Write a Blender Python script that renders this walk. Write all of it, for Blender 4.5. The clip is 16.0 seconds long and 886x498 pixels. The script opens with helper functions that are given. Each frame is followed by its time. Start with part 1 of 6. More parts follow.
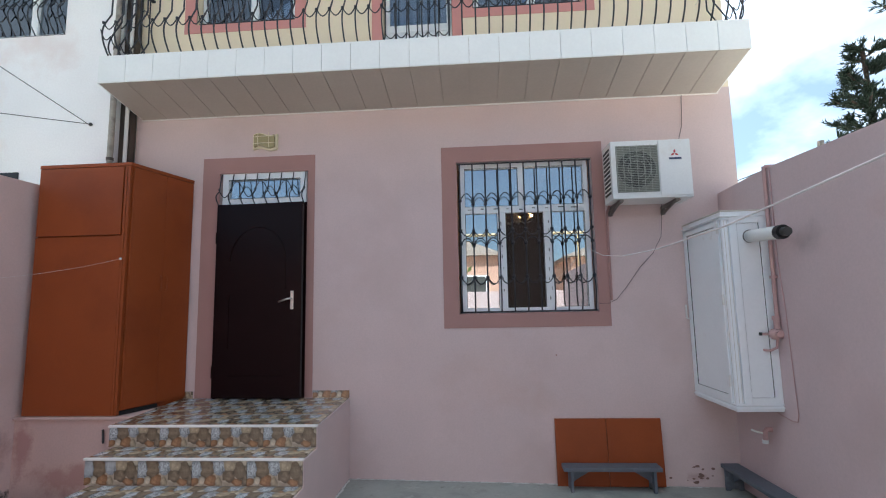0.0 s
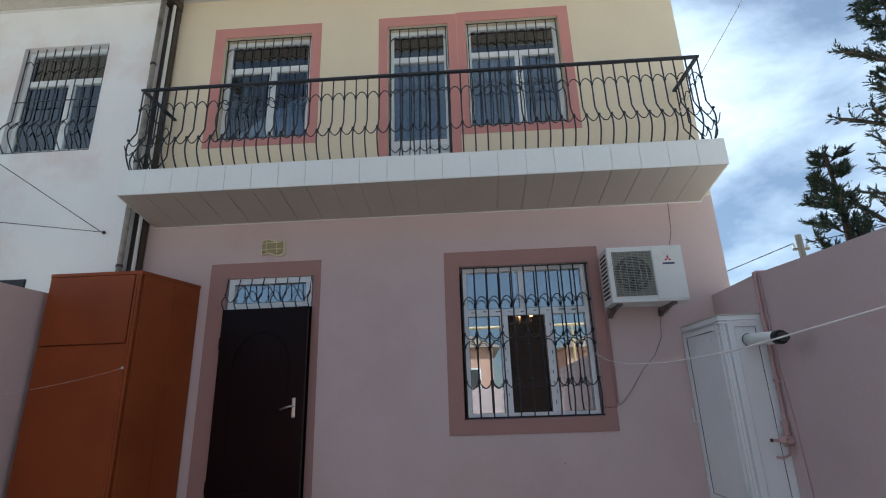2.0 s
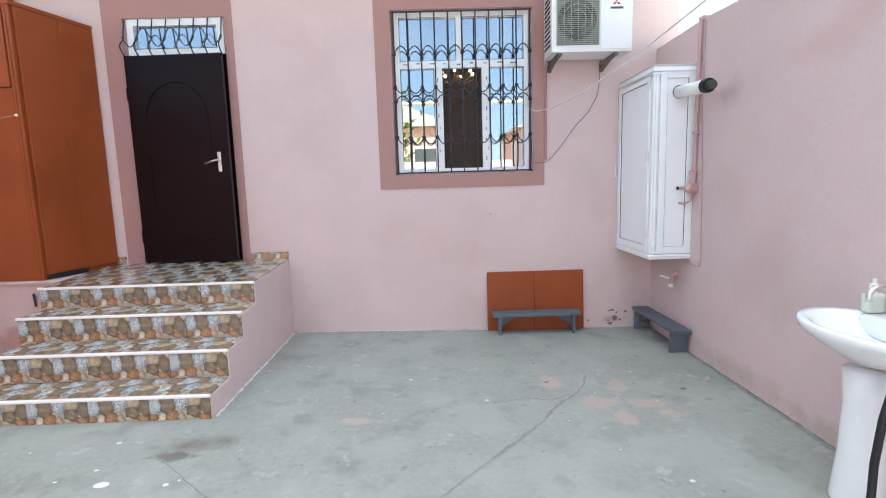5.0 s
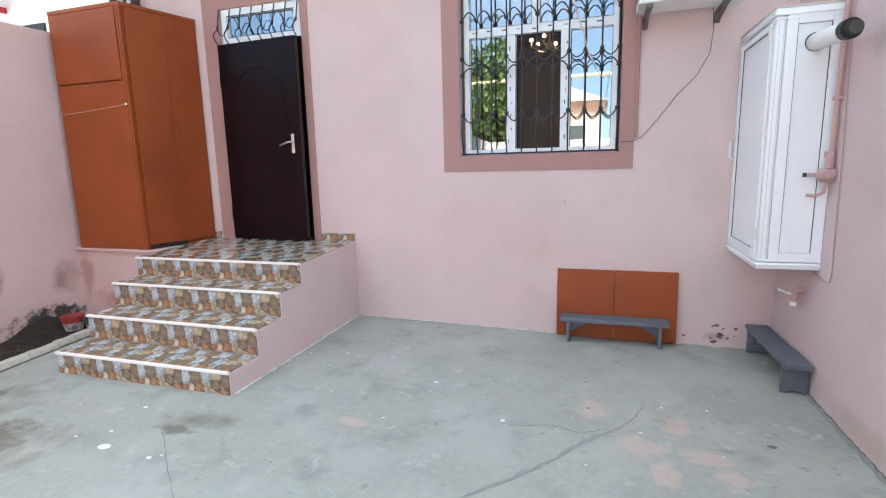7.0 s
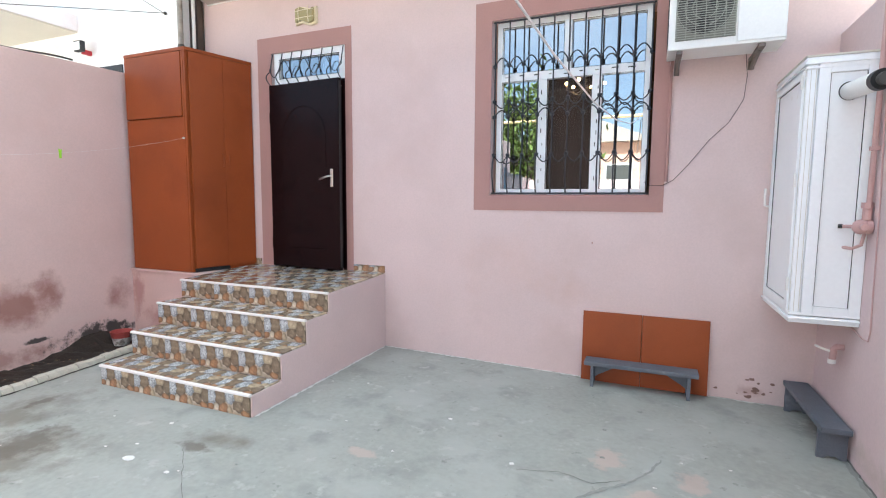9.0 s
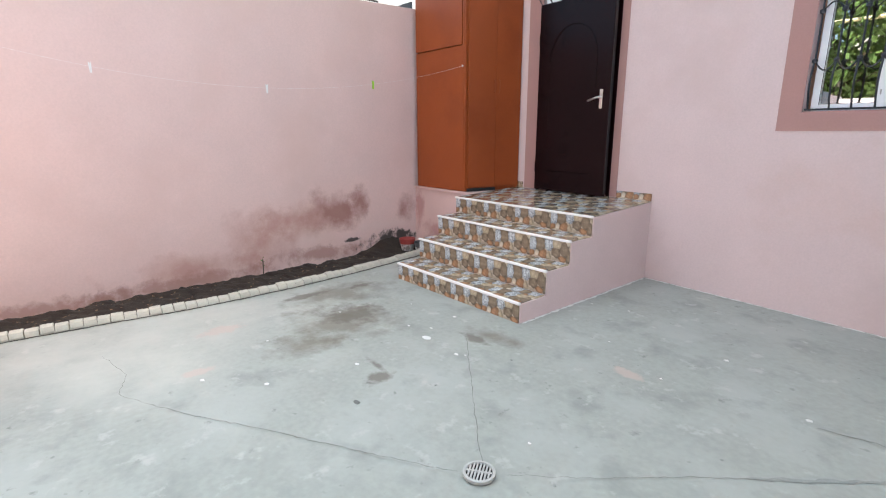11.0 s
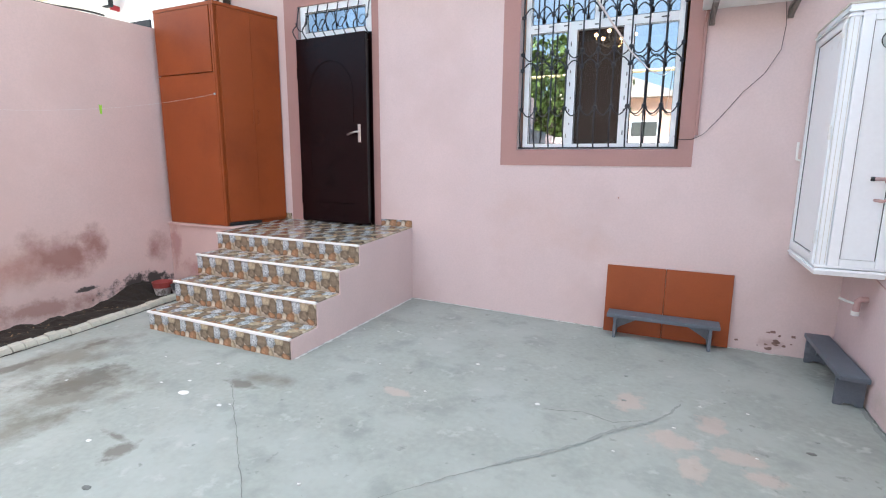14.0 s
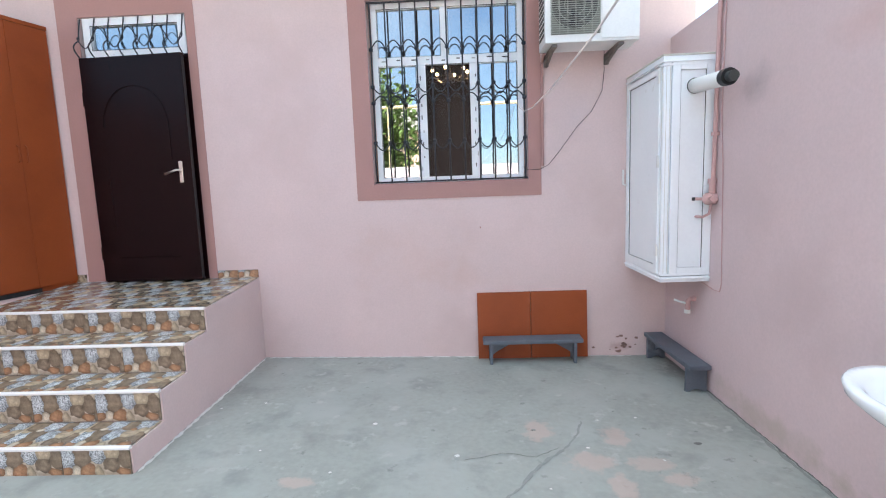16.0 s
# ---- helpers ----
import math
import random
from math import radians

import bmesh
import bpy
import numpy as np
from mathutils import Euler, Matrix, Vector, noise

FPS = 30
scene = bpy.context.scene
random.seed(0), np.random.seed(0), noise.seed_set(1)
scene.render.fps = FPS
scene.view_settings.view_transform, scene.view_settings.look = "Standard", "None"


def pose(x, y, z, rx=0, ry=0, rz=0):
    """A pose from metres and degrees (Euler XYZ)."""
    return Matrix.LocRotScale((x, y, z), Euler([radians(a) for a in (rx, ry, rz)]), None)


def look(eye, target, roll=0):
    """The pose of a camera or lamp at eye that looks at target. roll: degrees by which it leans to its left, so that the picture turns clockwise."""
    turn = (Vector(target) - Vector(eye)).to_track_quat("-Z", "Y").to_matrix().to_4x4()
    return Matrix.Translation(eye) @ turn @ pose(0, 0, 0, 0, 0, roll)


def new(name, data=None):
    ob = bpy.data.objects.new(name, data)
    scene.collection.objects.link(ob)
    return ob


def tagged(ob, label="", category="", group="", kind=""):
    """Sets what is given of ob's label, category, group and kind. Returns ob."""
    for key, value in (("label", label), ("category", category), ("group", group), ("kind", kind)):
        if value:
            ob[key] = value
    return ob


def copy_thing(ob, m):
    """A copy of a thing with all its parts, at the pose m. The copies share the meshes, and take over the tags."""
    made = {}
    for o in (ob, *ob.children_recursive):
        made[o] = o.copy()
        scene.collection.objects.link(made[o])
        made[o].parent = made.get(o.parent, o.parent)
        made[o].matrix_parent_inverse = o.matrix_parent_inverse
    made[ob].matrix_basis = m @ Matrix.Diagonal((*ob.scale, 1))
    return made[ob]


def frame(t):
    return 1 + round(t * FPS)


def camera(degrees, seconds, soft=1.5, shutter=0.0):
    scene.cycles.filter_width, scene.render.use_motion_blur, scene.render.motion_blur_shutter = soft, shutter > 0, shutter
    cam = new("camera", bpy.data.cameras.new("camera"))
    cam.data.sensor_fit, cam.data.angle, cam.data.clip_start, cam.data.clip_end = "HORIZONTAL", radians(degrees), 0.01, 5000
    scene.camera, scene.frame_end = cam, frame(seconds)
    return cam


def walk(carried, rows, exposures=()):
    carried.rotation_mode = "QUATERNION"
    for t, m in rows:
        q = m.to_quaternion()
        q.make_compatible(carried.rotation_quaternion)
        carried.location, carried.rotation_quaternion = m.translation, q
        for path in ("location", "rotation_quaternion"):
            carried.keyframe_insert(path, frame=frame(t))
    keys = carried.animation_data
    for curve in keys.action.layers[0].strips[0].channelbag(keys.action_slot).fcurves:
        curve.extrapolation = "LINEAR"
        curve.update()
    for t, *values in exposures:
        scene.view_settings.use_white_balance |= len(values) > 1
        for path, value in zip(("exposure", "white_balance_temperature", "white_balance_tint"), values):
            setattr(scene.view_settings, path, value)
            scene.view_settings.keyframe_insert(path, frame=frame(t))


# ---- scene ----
cam = camera(83.9, 16.0, soft=1.1)
PATH = [
    (0, (0.171, 0.038, 1.66), (0.031, 2.018, 1.903), -1.1),
    (0.5, (0.049, -0.074, 1.726), (-0.048, 1.885, 2.117), -2.0),
    (1, (0.037, -0.141, 1.797), (-0.061, 1.766, 2.393), -2.0),
    (1.5, (0.038, -0.179, 1.858), (-0.054, 1.687, 2.574), -2.0),
    (2, (0.036, -0.116, 1.794), (-0.048, 1.793, 2.386), -1.9),
    (2.5, (0.002, -0.052, 1.703), (-0.075, 1.922, 2.016), -1.3),
    (3, (-0.004, -0.033, 1.629), (-0.09, 1.963, 1.717), -1.2),
    (3.5, (0.019, -0.03, 1.559), (-0.048, 1.967, 1.473), -1.3),
    (4, (0.03, -0.041, 1.518), (0.027, 1.949, 1.32), -1.6),
    (4.2, (0.062, -0.045, 1.505), (0.103, 1.942, 1.286), -1.7),
    (6.3, (1.001, 0.436, 1.536), (0.839, 2.409, 1.253), -1.5),
    (6.5, (1.083, 0.507, 1.546), (0.793, 2.465, 1.259), -1.5),
    (7, (1.195, 0.583, 1.517), (0.606, 2.466, 1.188), -1.4),
    (7.5, (1.28, 0.557, 1.52), (0.567, 2.398, 1.2), -1.7),
    (8, (1.368, 0.581, 1.58), (0.647, 2.438, 1.394), -0.4),
    (8.2, (1.392, 0.589, 1.594), (0.689, 2.457, 1.477), 0.4),
    (10.3, (1.278, 0.533, 1.446), (0.094, 2.083, 1.004), -0.0),
    (10.5, (1.244, 0.482, 1.455), (-0.037, 1.948, 0.999), 0.0),
    (11, (1.198, 0.385, 1.465), (-0.284, 1.645, 1.001), -0.1),
    (11.5, (1.249, 0.337, 1.496), (-0.409, 1.363, 1.052), 0.3),
    (12, (1.283, 0.26, 1.491), (-0.509, 1.039, 1.064), 0.8),
    (12.5, (1.28, 0.242, 1.476), (-0.517, 1.018, 1.066), 1.2),
    (13, (1.243, 0.271, 1.495), (-0.363, 1.402, 1.117), 1.4),
    (13.5, (1.301, 0.376, 1.494), (0.097, 1.929, 1.123), 1.0),
    (14, (1.356, 0.447, 1.504), (0.531, 2.234, 1.15), 0.4),
    (14.5, (1.28, 0.563, 1.509), (0.692, 2.452, 1.218), -0.0),
    (15, (1.094, 0.699, 1.551), (0.634, 2.636, 1.359), -1.4),
    (15.5, (0.9, 0.688, 1.574), (0.648, 2.664, 1.395), -2.4),
    (16, (0.748, 0.603, 1.566), (0.672, 2.586, 1.316), -2.1),
]
EXPOSURES = [(t, e + 1.12, k - 200, 2) for t, e, k in ((0, -0.15, 5700), (0.5, -0.24, 5650), (1, -0.43, 5680), (1.5, -0.82, 5750), (2, -0.98, 5550), (2.5, -0.64, 5600), (3, -0.18, 5680), (3.5, 0.32, 5850), (4, 0.65, 5900), (6.5, 0.9, 5800), (7, 0.9, 5850), (8, 0.88, 5900), (10.5, 0.98, 6000), (11, 0.82, 6000), (11.5, 0.6, 6000), (12, 0.15, 6000), (12.5, 0, 5950), (13, 0.06, 5850), (13.5, 0.74, 5850), (14, 0.98, 5850), (14.5, 0.98, 5800), (15, 0.88, 5800), (16, 0.85, 5750))]
walk(cam, [(t, look(eye, target, roll)) for t, eye, target, roll in PATH], EXPOSURES)

# ---- world, sun, exposure ----
SUN_AZ, SUN_EL = radians(-1), radians(52.5)   # from +y towards +x
world = bpy.data.worlds.new("world")
scene.world = world
world.use_nodes = True
wt = world.node_tree
wt.nodes.clear()
w_out = wt.nodes.new("ShaderNodeOutputWorld")
w_bg = wt.nodes.new("ShaderNodeBackground")
w_sky = wt.nodes.new("ShaderNodeTexSky")
w_sky.sky_type = "NISHITA"
w_sky.sun_disc = False
w_sky.sun_elevation = SUN_EL
w_sky.sun_rotation = SUN_AZ
w_sky.dust_density = 0.6
w_co = wt.nodes.new("ShaderNodeTexCoord")
w_map = wt.nodes.new("ShaderNodeMapping")
w_map.inputs["Scale"].default_value = (1.0, 1.0, 2.2)
w_map.inputs["Location"].default_value = (0.35, 0.1, 0.2)
w_no = wt.nodes.new("ShaderNodeTexNoise")
w_no.inputs["Scale"].default_value = 1.7
w_no.inputs["Detail"].default_value = 7
w_no.inputs["Roughness"].default_value = 0.55
w_no.inputs["Distortion"].default_value = 0.4
w_ra = wt.nodes.new("ShaderNodeMapRange")
w_ra.inputs["From Min"].default_value = 0.36
w_ra.inputs["From Max"].default_value = 0.62
w_ra.inputs["To Min"].default_value = 0.12
w_mix = wt.nodes.new("ShaderNodeMixRGB")
# thin cloud glows brighter towards the sun, as forward scattering makes it
w_dot = wt.nodes.new("ShaderNodeVectorMath")
w_dot.operation = "DOT_PRODUCT"
w_dot.inputs[1].default_value = (math.sin(SUN_AZ) * math.cos(SUN_EL), math.cos(SUN_AZ) * math.cos(SUN_EL), math.sin(SUN_EL))
w_fwd = wt.nodes.new("ShaderNodeMapRange")
w_fwd.inputs["From Min"].default_value = 0.1
w_fwd.inputs["From Max"].default_value = 1.0
w_fwd.inputs["To Min"].default_value = 7.0
w_fwd.inputs["To Max"].default_value = 25.0
w_cloud = wt.nodes.new("ShaderNodeMixRGB")
w_cloud.blend_type = "MULTIPLY"
w_cloud.inputs["Fac"].default_value = 1.0
w_cloud.inputs["Color1"].default_value = (1.0, 1.03, 1.06, 1)
wt.links.new(w_co.outputs["Generated"], w_dot.inputs[0])
wt.links.new(w_dot.outputs["Value"], w_fwd.inputs["Value"])
wt.links.new(w_fwd.outputs["Result"], w_cloud.inputs["Color2"])
wt.links.new(w_cloud.outputs["Color"], w_mix.inputs["Color2"])
w_bg.inputs["Strength"].default_value = 0.065
wt.links.new(w_co.outputs["Generated"], w_map.inputs["Vector"])
wt.links.new(w_map.outputs["Vector"], w_no.inputs["Vector"])
wt.links.new(w_no.outputs["Fac"], w_ra.inputs["Value"])
w_side = wt.nodes.new("ShaderNodeMapRange")
w_side.inputs["From Min"].default_value = -0.5
w_side.inputs["From Max"].default_value = 0.4
w_side.inputs["To Min"].default_value = 0.33
w_cov = wt.nodes.new("ShaderNodeMath")
w_cov.operation = "MULTIPLY"
wt.links.new(w_dot.outputs["Value"], w_side.inputs["Value"])
wt.links.new(w_side.outputs["Result"], w_cov.inputs[0])
wt.links.new(w_ra.outputs["Result"], w_cov.inputs[1])
wt.links.new(w_cov.outputs[0], w_mix.inputs["Fac"])
wt.links.new(w_sky.outputs["Color"], w_mix.inputs["Color1"])
wt.links.new(w_mix.outputs["Color"], w_bg.inputs["Color"])
wt.links.new(w_bg.outputs["Background"], w_out.inputs["Surface"])

sun_data = bpy.data.lights.new("sun", "SUN")
sun_data.energy = 5.0
sun_data.angle = radians(0.5)
sun_data.color = (1.0, 0.93, 0.82)
sun = new("sun", sun_data)
SUN_WAY = Vector((math.sin(SUN_AZ) * math.cos(SUN_EL), math.cos(SUN_AZ) * math.cos(SUN_EL), math.sin(SUN_EL)))
sun.matrix_world = look(SUN_WAY * 40, (0, 0, 0))


# ---- materials ----
def mat(name, color, rough=0.6, metal=0.0, var=0.08, scale=6.0, fine=90.0, bump=0.15, stain=None, spec=0.5, extra=None):
    """A paint or solid: base colour, variation at two scales, fine relief, optional stain (colour, scale, low, high)."""
    m = bpy.data.materials.new(name)
    m.use_nodes = True
    nt = m.node_tree
    b = nt.nodes["Principled BSDF"]
    b.inputs["Roughness"].default_value = rough
    b.inputs["Metallic"].default_value = metal
    b.inputs["Specular IOR Level"].default_value = spec
    co = nt.nodes.new("ShaderNodeTexCoord")
    n1 = nt.nodes.new("ShaderNodeTexNoise")
    n1.inputs["Scale"].default_value = scale
    n1.inputs["Detail"].default_value = 6
    n2 = nt.nodes.new("ShaderNodeTexNoise")
    n2.inputs["Scale"].default_value = fine
    n2.inputs["Detail"].default_value = 3
    nt.links.new(co.outputs["Object"], n1.inputs["Vector"])
    nt.links.new(co.outputs["Object"], n2.inputs["Vector"])
    add = nt.nodes.new("ShaderNodeMath")
    add.operation = "ADD"
    nt.links.new(n1.outputs["Fac"], add.inputs[0])
    nt.links.new(n2.outputs["Fac"], add.inputs[1])
    r = nt.nodes.new("ShaderNodeMapRange")
    r.inputs["From Min"].default_value = 0.6
    r.inputs["From Max"].default_value = 1.4
    r.inputs["To Min"].default_value = 1 - var
    r.inputs["To Max"].default_value = 1 + var
    nt.links.new(add.outputs[0], r.inputs["Value"])
    mul = nt.nodes.new("ShaderNodeMixRGB")
    mul.blend_type = "MULTIPLY"
    mul.inputs["Fac"].default_value = 1
    mul.inputs["Color1"].default_value = (*color, 1)
    nt.links.new(r.outputs["Result"], mul.inputs["Color2"])
    col = mul.outputs["Color"]
    if stain:
        for sc, ssc, lo, hi in (stain if isinstance(stain, list) else [stain]):
            n3 = nt.nodes.new("ShaderNodeTexNoise")
            n3.inputs["Scale"].default_value = ssc
            n3.inputs["Detail"].default_value = 8
            n3.inputs["Roughness"].default_value = 0.6
            nt.links.new(co.outputs["Object"], n3.inputs["Vector"])
            r3 = nt.nodes.new("ShaderNodeMapRange")
            r3.inputs["From Min"].default_value = lo
            r3.inputs["From Max"].default_value = hi
            nt.links.new(n3.outputs["Fac"], r3.inputs["Value"])
            mx = nt.nodes.new("ShaderNodeMixRGB")
            mx.inputs["Color2"].default_value = (*sc, 1)
            nt.links.new(r3.outputs["Result"], mx.inputs["Fac"])
            nt.links.new(col, mx.inputs["Color1"])
            col = mx.outputs["Color"]
    if extra:
        col = extra(nt, co, col)
    nt.links.new(col, b.inputs["Base Color"])
    if bump:
        bp = nt.nodes.new("ShaderNodeBump")
        bp.inputs["Strength"].default_value = bump
        bp.inputs["Distance"].default_value = 0.004
        nt.links.new(add.outputs[0], bp.inputs["Height"])
        nt.links.new(bp.outputs["Normal"], b.inputs["Normal"])
    return m


def blotches(spots, color, strength=0.8, grain=5.0, edge=0.7):
    """Worn, damp or light-tinted patches with soft, ragged outlines at given places: (x, y, z, rx, ry, rz)."""
    def go(nt, co, col):
        nz = nt.nodes.new("ShaderNodeTexNoise")
        nz.inputs["Scale"].default_value = grain
        nz.inputs["Detail"].default_value = 8
        nz.inputs["Roughness"].default_value = 0.65
        nt.links.new(co.outputs["Object"], nz.inputs["Vector"])
        for x, y, z, rx, ry, rz in spots:
            mp = nt.nodes.new("ShaderNodeMapping")
            mp.vector_type = "TEXTURE"
            mp.inputs["Location"].default_value = (x, y, z)
            mp.inputs["Scale"].default_value = (rx, ry, rz)
            nt.links.new(co.outputs["Object"], mp.inputs["Vector"])
            ln = nt.nodes.new("ShaderNodeVectorMath")
            ln.operation = "LENGTH"
            nt.links.new(mp.outputs["Vector"], ln.inputs[0])
            mad = nt.nodes.new("ShaderNodeMath")
            mad.operation = "MULTIPLY_ADD"
            nt.links.new(nz.outputs["Fac"], mad.inputs[0])
            mad.inputs[1].default_value = 3.0
            nt.links.new(ln.outputs["Value"], mad.inputs[2])
            rr = nt.nodes.new("ShaderNodeMapRange")
            rr.inputs["From Min"].default_value = 2.6
            rr.inputs["From Max"].default_value = 2.6 - edge
            rr.inputs["To Max"].default_value = strength
            nt.links.new(mad.outputs[0], rr.inputs["Value"])
            mx = nt.nodes.new("ShaderNodeMixRGB")
            mx.inputs["Color2"].default_value = (*color, 1)
            nt.links.new(rr.outputs["Result"], mx.inputs["Fac"])
            nt.links.new(col, mx.inputs["Color1"])
            col = mx.outputs["Color"]
        return col
    return go


def chain(*fs):
    def go(nt, co, col):
        for f in fs:
            col = f(nt, co, col)
        return col
    return go


PINK = (0.665, 0.528, 0.505)
M_PINK = mat("pink_render", PINK, 0.85, var=0.06, scale=2.0, fine=60, bump=0.12, stain=((0.60, 0.465, 0.435), 1.1, 0.5, 0.75),
             extra=chain(blotches([(0.25, 5.12, 0.95, 0.5, 0.5, 0.36), (0.75, 5.12, 0.72, 0.45, 0.5, 0.18)], (0.58, 0.40, 0.33), 0.34, 2.5, 1.1),
                         # warm tint painted under the balcony for sunlight bounced up from the ground
                         blotches([(-0.2, 5.12, 3.7, 2.6, 0.5, 0.22)], (0.70, 0.50, 0.43), 0.3, 1.5, 1.1),
                         blotches([(2.18, 5.12, 0.03, 0.13, 0.2, 0.05)], (0.40, 0.24, 0.21), 0.5)))
M_PINK_R = mat("pink_render_side", (0.64, 0.505, 0.50), 0.85, var=0.06, scale=1.6, fine=60, bump=0.12, stain=((0.57, 0.44, 0.43), 1.0, 0.5, 0.75),
               extra=chain(blotches([(2.6, 3.0, 2.25, 0.4, 0.34, 0.12), (2.6, 2.6, 2.42, 0.4, 0.3, 0.12)], (0.52, 0.32, 0.28), 0.32, 2.0, 1.1),
                           blotches([(2.6, 3.82, 2.13, 0.4, 0.2, 0.14)], (0.22, 0.18, 0.17), 0.45, 2.0, 1.1),
                           blotches([(2.6, 4.2, 2.1, 0.4, 0.10, 0.9), (2.6, 2.2, 1.9, 0.4, 0.06, 0.9), (2.6, 1.7, 2.2, 0.4, 0.08, 0.8)], (0.50, 0.39, 0.37), 0.25, 3.0, 1.1),
                           blotches([(2.6, 3.6, 0.03, 0.3, 0.8, 0.10), (2.6, 2.4, 0.0, 0.3, 0.8, 0.09)], (0.42, 0.36, 0.28), 0.5, 5.0, 0.9)))
M_PINK_L = mat("pink_render_damp", (0.70, 0.52, 0.475), 0.85, var=0.06, scale=1.8, fine=60, bump=0.12, stain=((0.66, 0.48, 0.43), 1.2, 0.5, 0.75),
               extra=chain(blotches([(-4.09, 2.3, 0.30, 0.3, 0.40, 0.36), (-4.09, 2.75, 0.42, 0.3, 0.5, 0.22), (-4.09, 1.6, 0.12, 0.3, 0.6, 0.16)], (0.46, 0.25, 0.20), 0.75, 2.2, 1.0),
                           blotches([(-4.09, 3.25, 0.50, 0.3, 0.42, 0.24), (-4.09, 3.55, 0.60, 0.3, 0.2, 0.2), (-4.09, 4.22, 0.46, 0.3, 0.2, 0.22)], (0.33, 0.16, 0.13), 0.85, 2.8, 0.9),
                           blotches([(-4.09, 3.85, 0.30, 0.3, 0.35, 0.06), (-4.09, 2.85, 0.24, 0.3, 0.22, 0.1)], (0.70, 0.55, 0.50), 0.5, 3.0, 0.9),
                           blotches([(-4.09, 1.6, -0.02, 0.3, 0.9, 0.10), (-4.09, 0.2, -0.03, 0.3, 0.7, 0.09), (-4.09, 3.0, 0.06, 0.3, 0.7, 0.10)], (0.36, 0.19, 0.15), 0.7, 6.0, 0.7),
                           blotches([(-4.09, 3.98, 0.05, 0.3, 0.42, 0.15), (-4.09, 3.4, 0.16, 0.3, 0.12, 0.03)], (0.045, 0.04, 0.036), 0.95, 8.0, 0.4)))
M_PED = mat("pink_render_plinth", (0.63, 0.45, 0.41), 0.85, var=0.08, scale=3, fine=60, bump=0.2,
            extra=chain(blotches([(-3.4, 4.4, 0.2, 0.6, 0.3, 0.15)], (0.42, 0.22, 0.19), 0.7), blotches([(-4.0, 4.4, 0.5, 0.1, 0.3, 0.3)], (0.40, 0.2, 0.18), 0.7)))
M_BAND = mat("mauve_band_paint", (0.41, 0.235, 0.21), 0.8, var=0.06, scale=3, fine=70, bump=0.3)
M_CREAM = mat("cream_render", (0.84, 0.73, 0.54), 0.85, var=0.05, scale=2, fine=60, bump=0.3)
M_WHITEWALL = mat("white_render", (0.92, 0.91, 0.91), 0.85, var=0.05, scale=1.4, fine=50, bump=0.3, stain=((0.8, 0.68, 0.65), 0.9, 0.5, 0.75))
M_CONC = mat("concrete_floor", (0.325, 0.332, 0.295), 0.66, var=0.12, scale=1.4, fine=28, bump=0.22,
             stain=[((0.375, 0.382, 0.345), 1.7, 0.46, 0.66), ((0.235, 0.245, 0.22), 2.6, 0.54, 0.72), ((0.42, 0.415, 0.38), 7.0, 0.60, 0.70), ((0.20, 0.205, 0.18), 11.0, 0.64, 0.74)],
             # first patch: left floor painted paler for light bounced out of the nook
             extra=chain(blotches([(-2.7, 1.0, 0, 1.1, 1.6, 1.0)], (0.50, 0.49, 0.43), 0.75, 1.2, 1.1),
                         blotches([(-2.1, 2.15, 0, 0.42, 0.46, 0.4), (-2.75, 2.5, 0, 0.30, 0.55, 0.4), (-1.9, 1.75, 0, 0.2, 0.3, 0.4), (-1.15, 2.86, 0, 0.28, 0.12, 0.4)], (0.15, 0.13, 0.095), 0.66, 5.0, 0.9),
                         blotches([(-2.2, 2.3, 0, 0.22, 0.26, 0.4), (-2.88, 2.2, 0, 0.07, 0.26, 0.4), (-2.84, 2.75, 0, 0.05, 0.14, 0.4), (-1.15, 1.86, 0, 0.07, 0.11, 0.4), (-1.3, 1.95, 0, 0.12, 0.03, 0.4), (-1.2, 2.72, 0, 0.13, 0.05, 0.4)], (0.12, 0.10, 0.075), 0.72, 8.0, 0.6),
                         blotches([(1.22, 3.68, -0.03, 0.10, 0.12, 0.4), (1.46, 3.30, -0.03, 0.13, 0.10, 0.4), (1.68, 3.60, -0.03, 0.08, 0.13, 0.4), (1.78, 3.30, -0.03, 0.14, 0.08, 0.4), (1.57, 3.09, -0.03, 0.07, 0.12, 0.4), (1.9, 3.14, -0.03, 0.10, 0.06, 0.4), (-2.55, 1.36, 0, 0.08, 0.17, 0.4), (-1.95, 1.03, 0, 0.05, 0.11, 0.4), (-0.2, 3.1, 0, 0.10, 0.05, 0.4)], (0.50, 0.385, 0.325), 0.62, 9.0, 0.4)))
M_WARD = mat("brown_painted_board", (0.29, 0.066, 0.016), 0.42, var=0.10, scale=2.2, fine=120, bump=0.05, stain=((0.23, 0.050, 0.013), 1.6, 0.5, 0.75), spec=0.28)
M_DOOR = mat("dark_mahogany_film", (0.010, 0.003, 0.0035), 0.26, var=0.25, scale=3, fine=160, bump=0.03, spec=0.14)
M_GASKET = mat("black_rubber", (0.012, 0.012, 0.012), 0.5, bump=0.05)
M_PVC = mat("white_pvc", (0.90, 0.92, 0.93), 0.3, var=0.03, scale=4, fine=40, bump=0.02, stain=[((0.72, 0.70, 0.67), 6, 0.66, 0.82), ((0.36, 0.35, 0.34), 26, 0.73, 0.76)])
M_METALW = mat("white_enamel", (0.80, 0.79, 0.76), 0.35, var=0.04, scale=5, fine=60, bump=0.03, stain=((0.68, 0.64, 0.56), 4, 0.6, 0.8))
M_GRIME = mat("grimed_edge", (0.62, 0.58, 0.5), 0.5, var=0.1, bump=0.1)
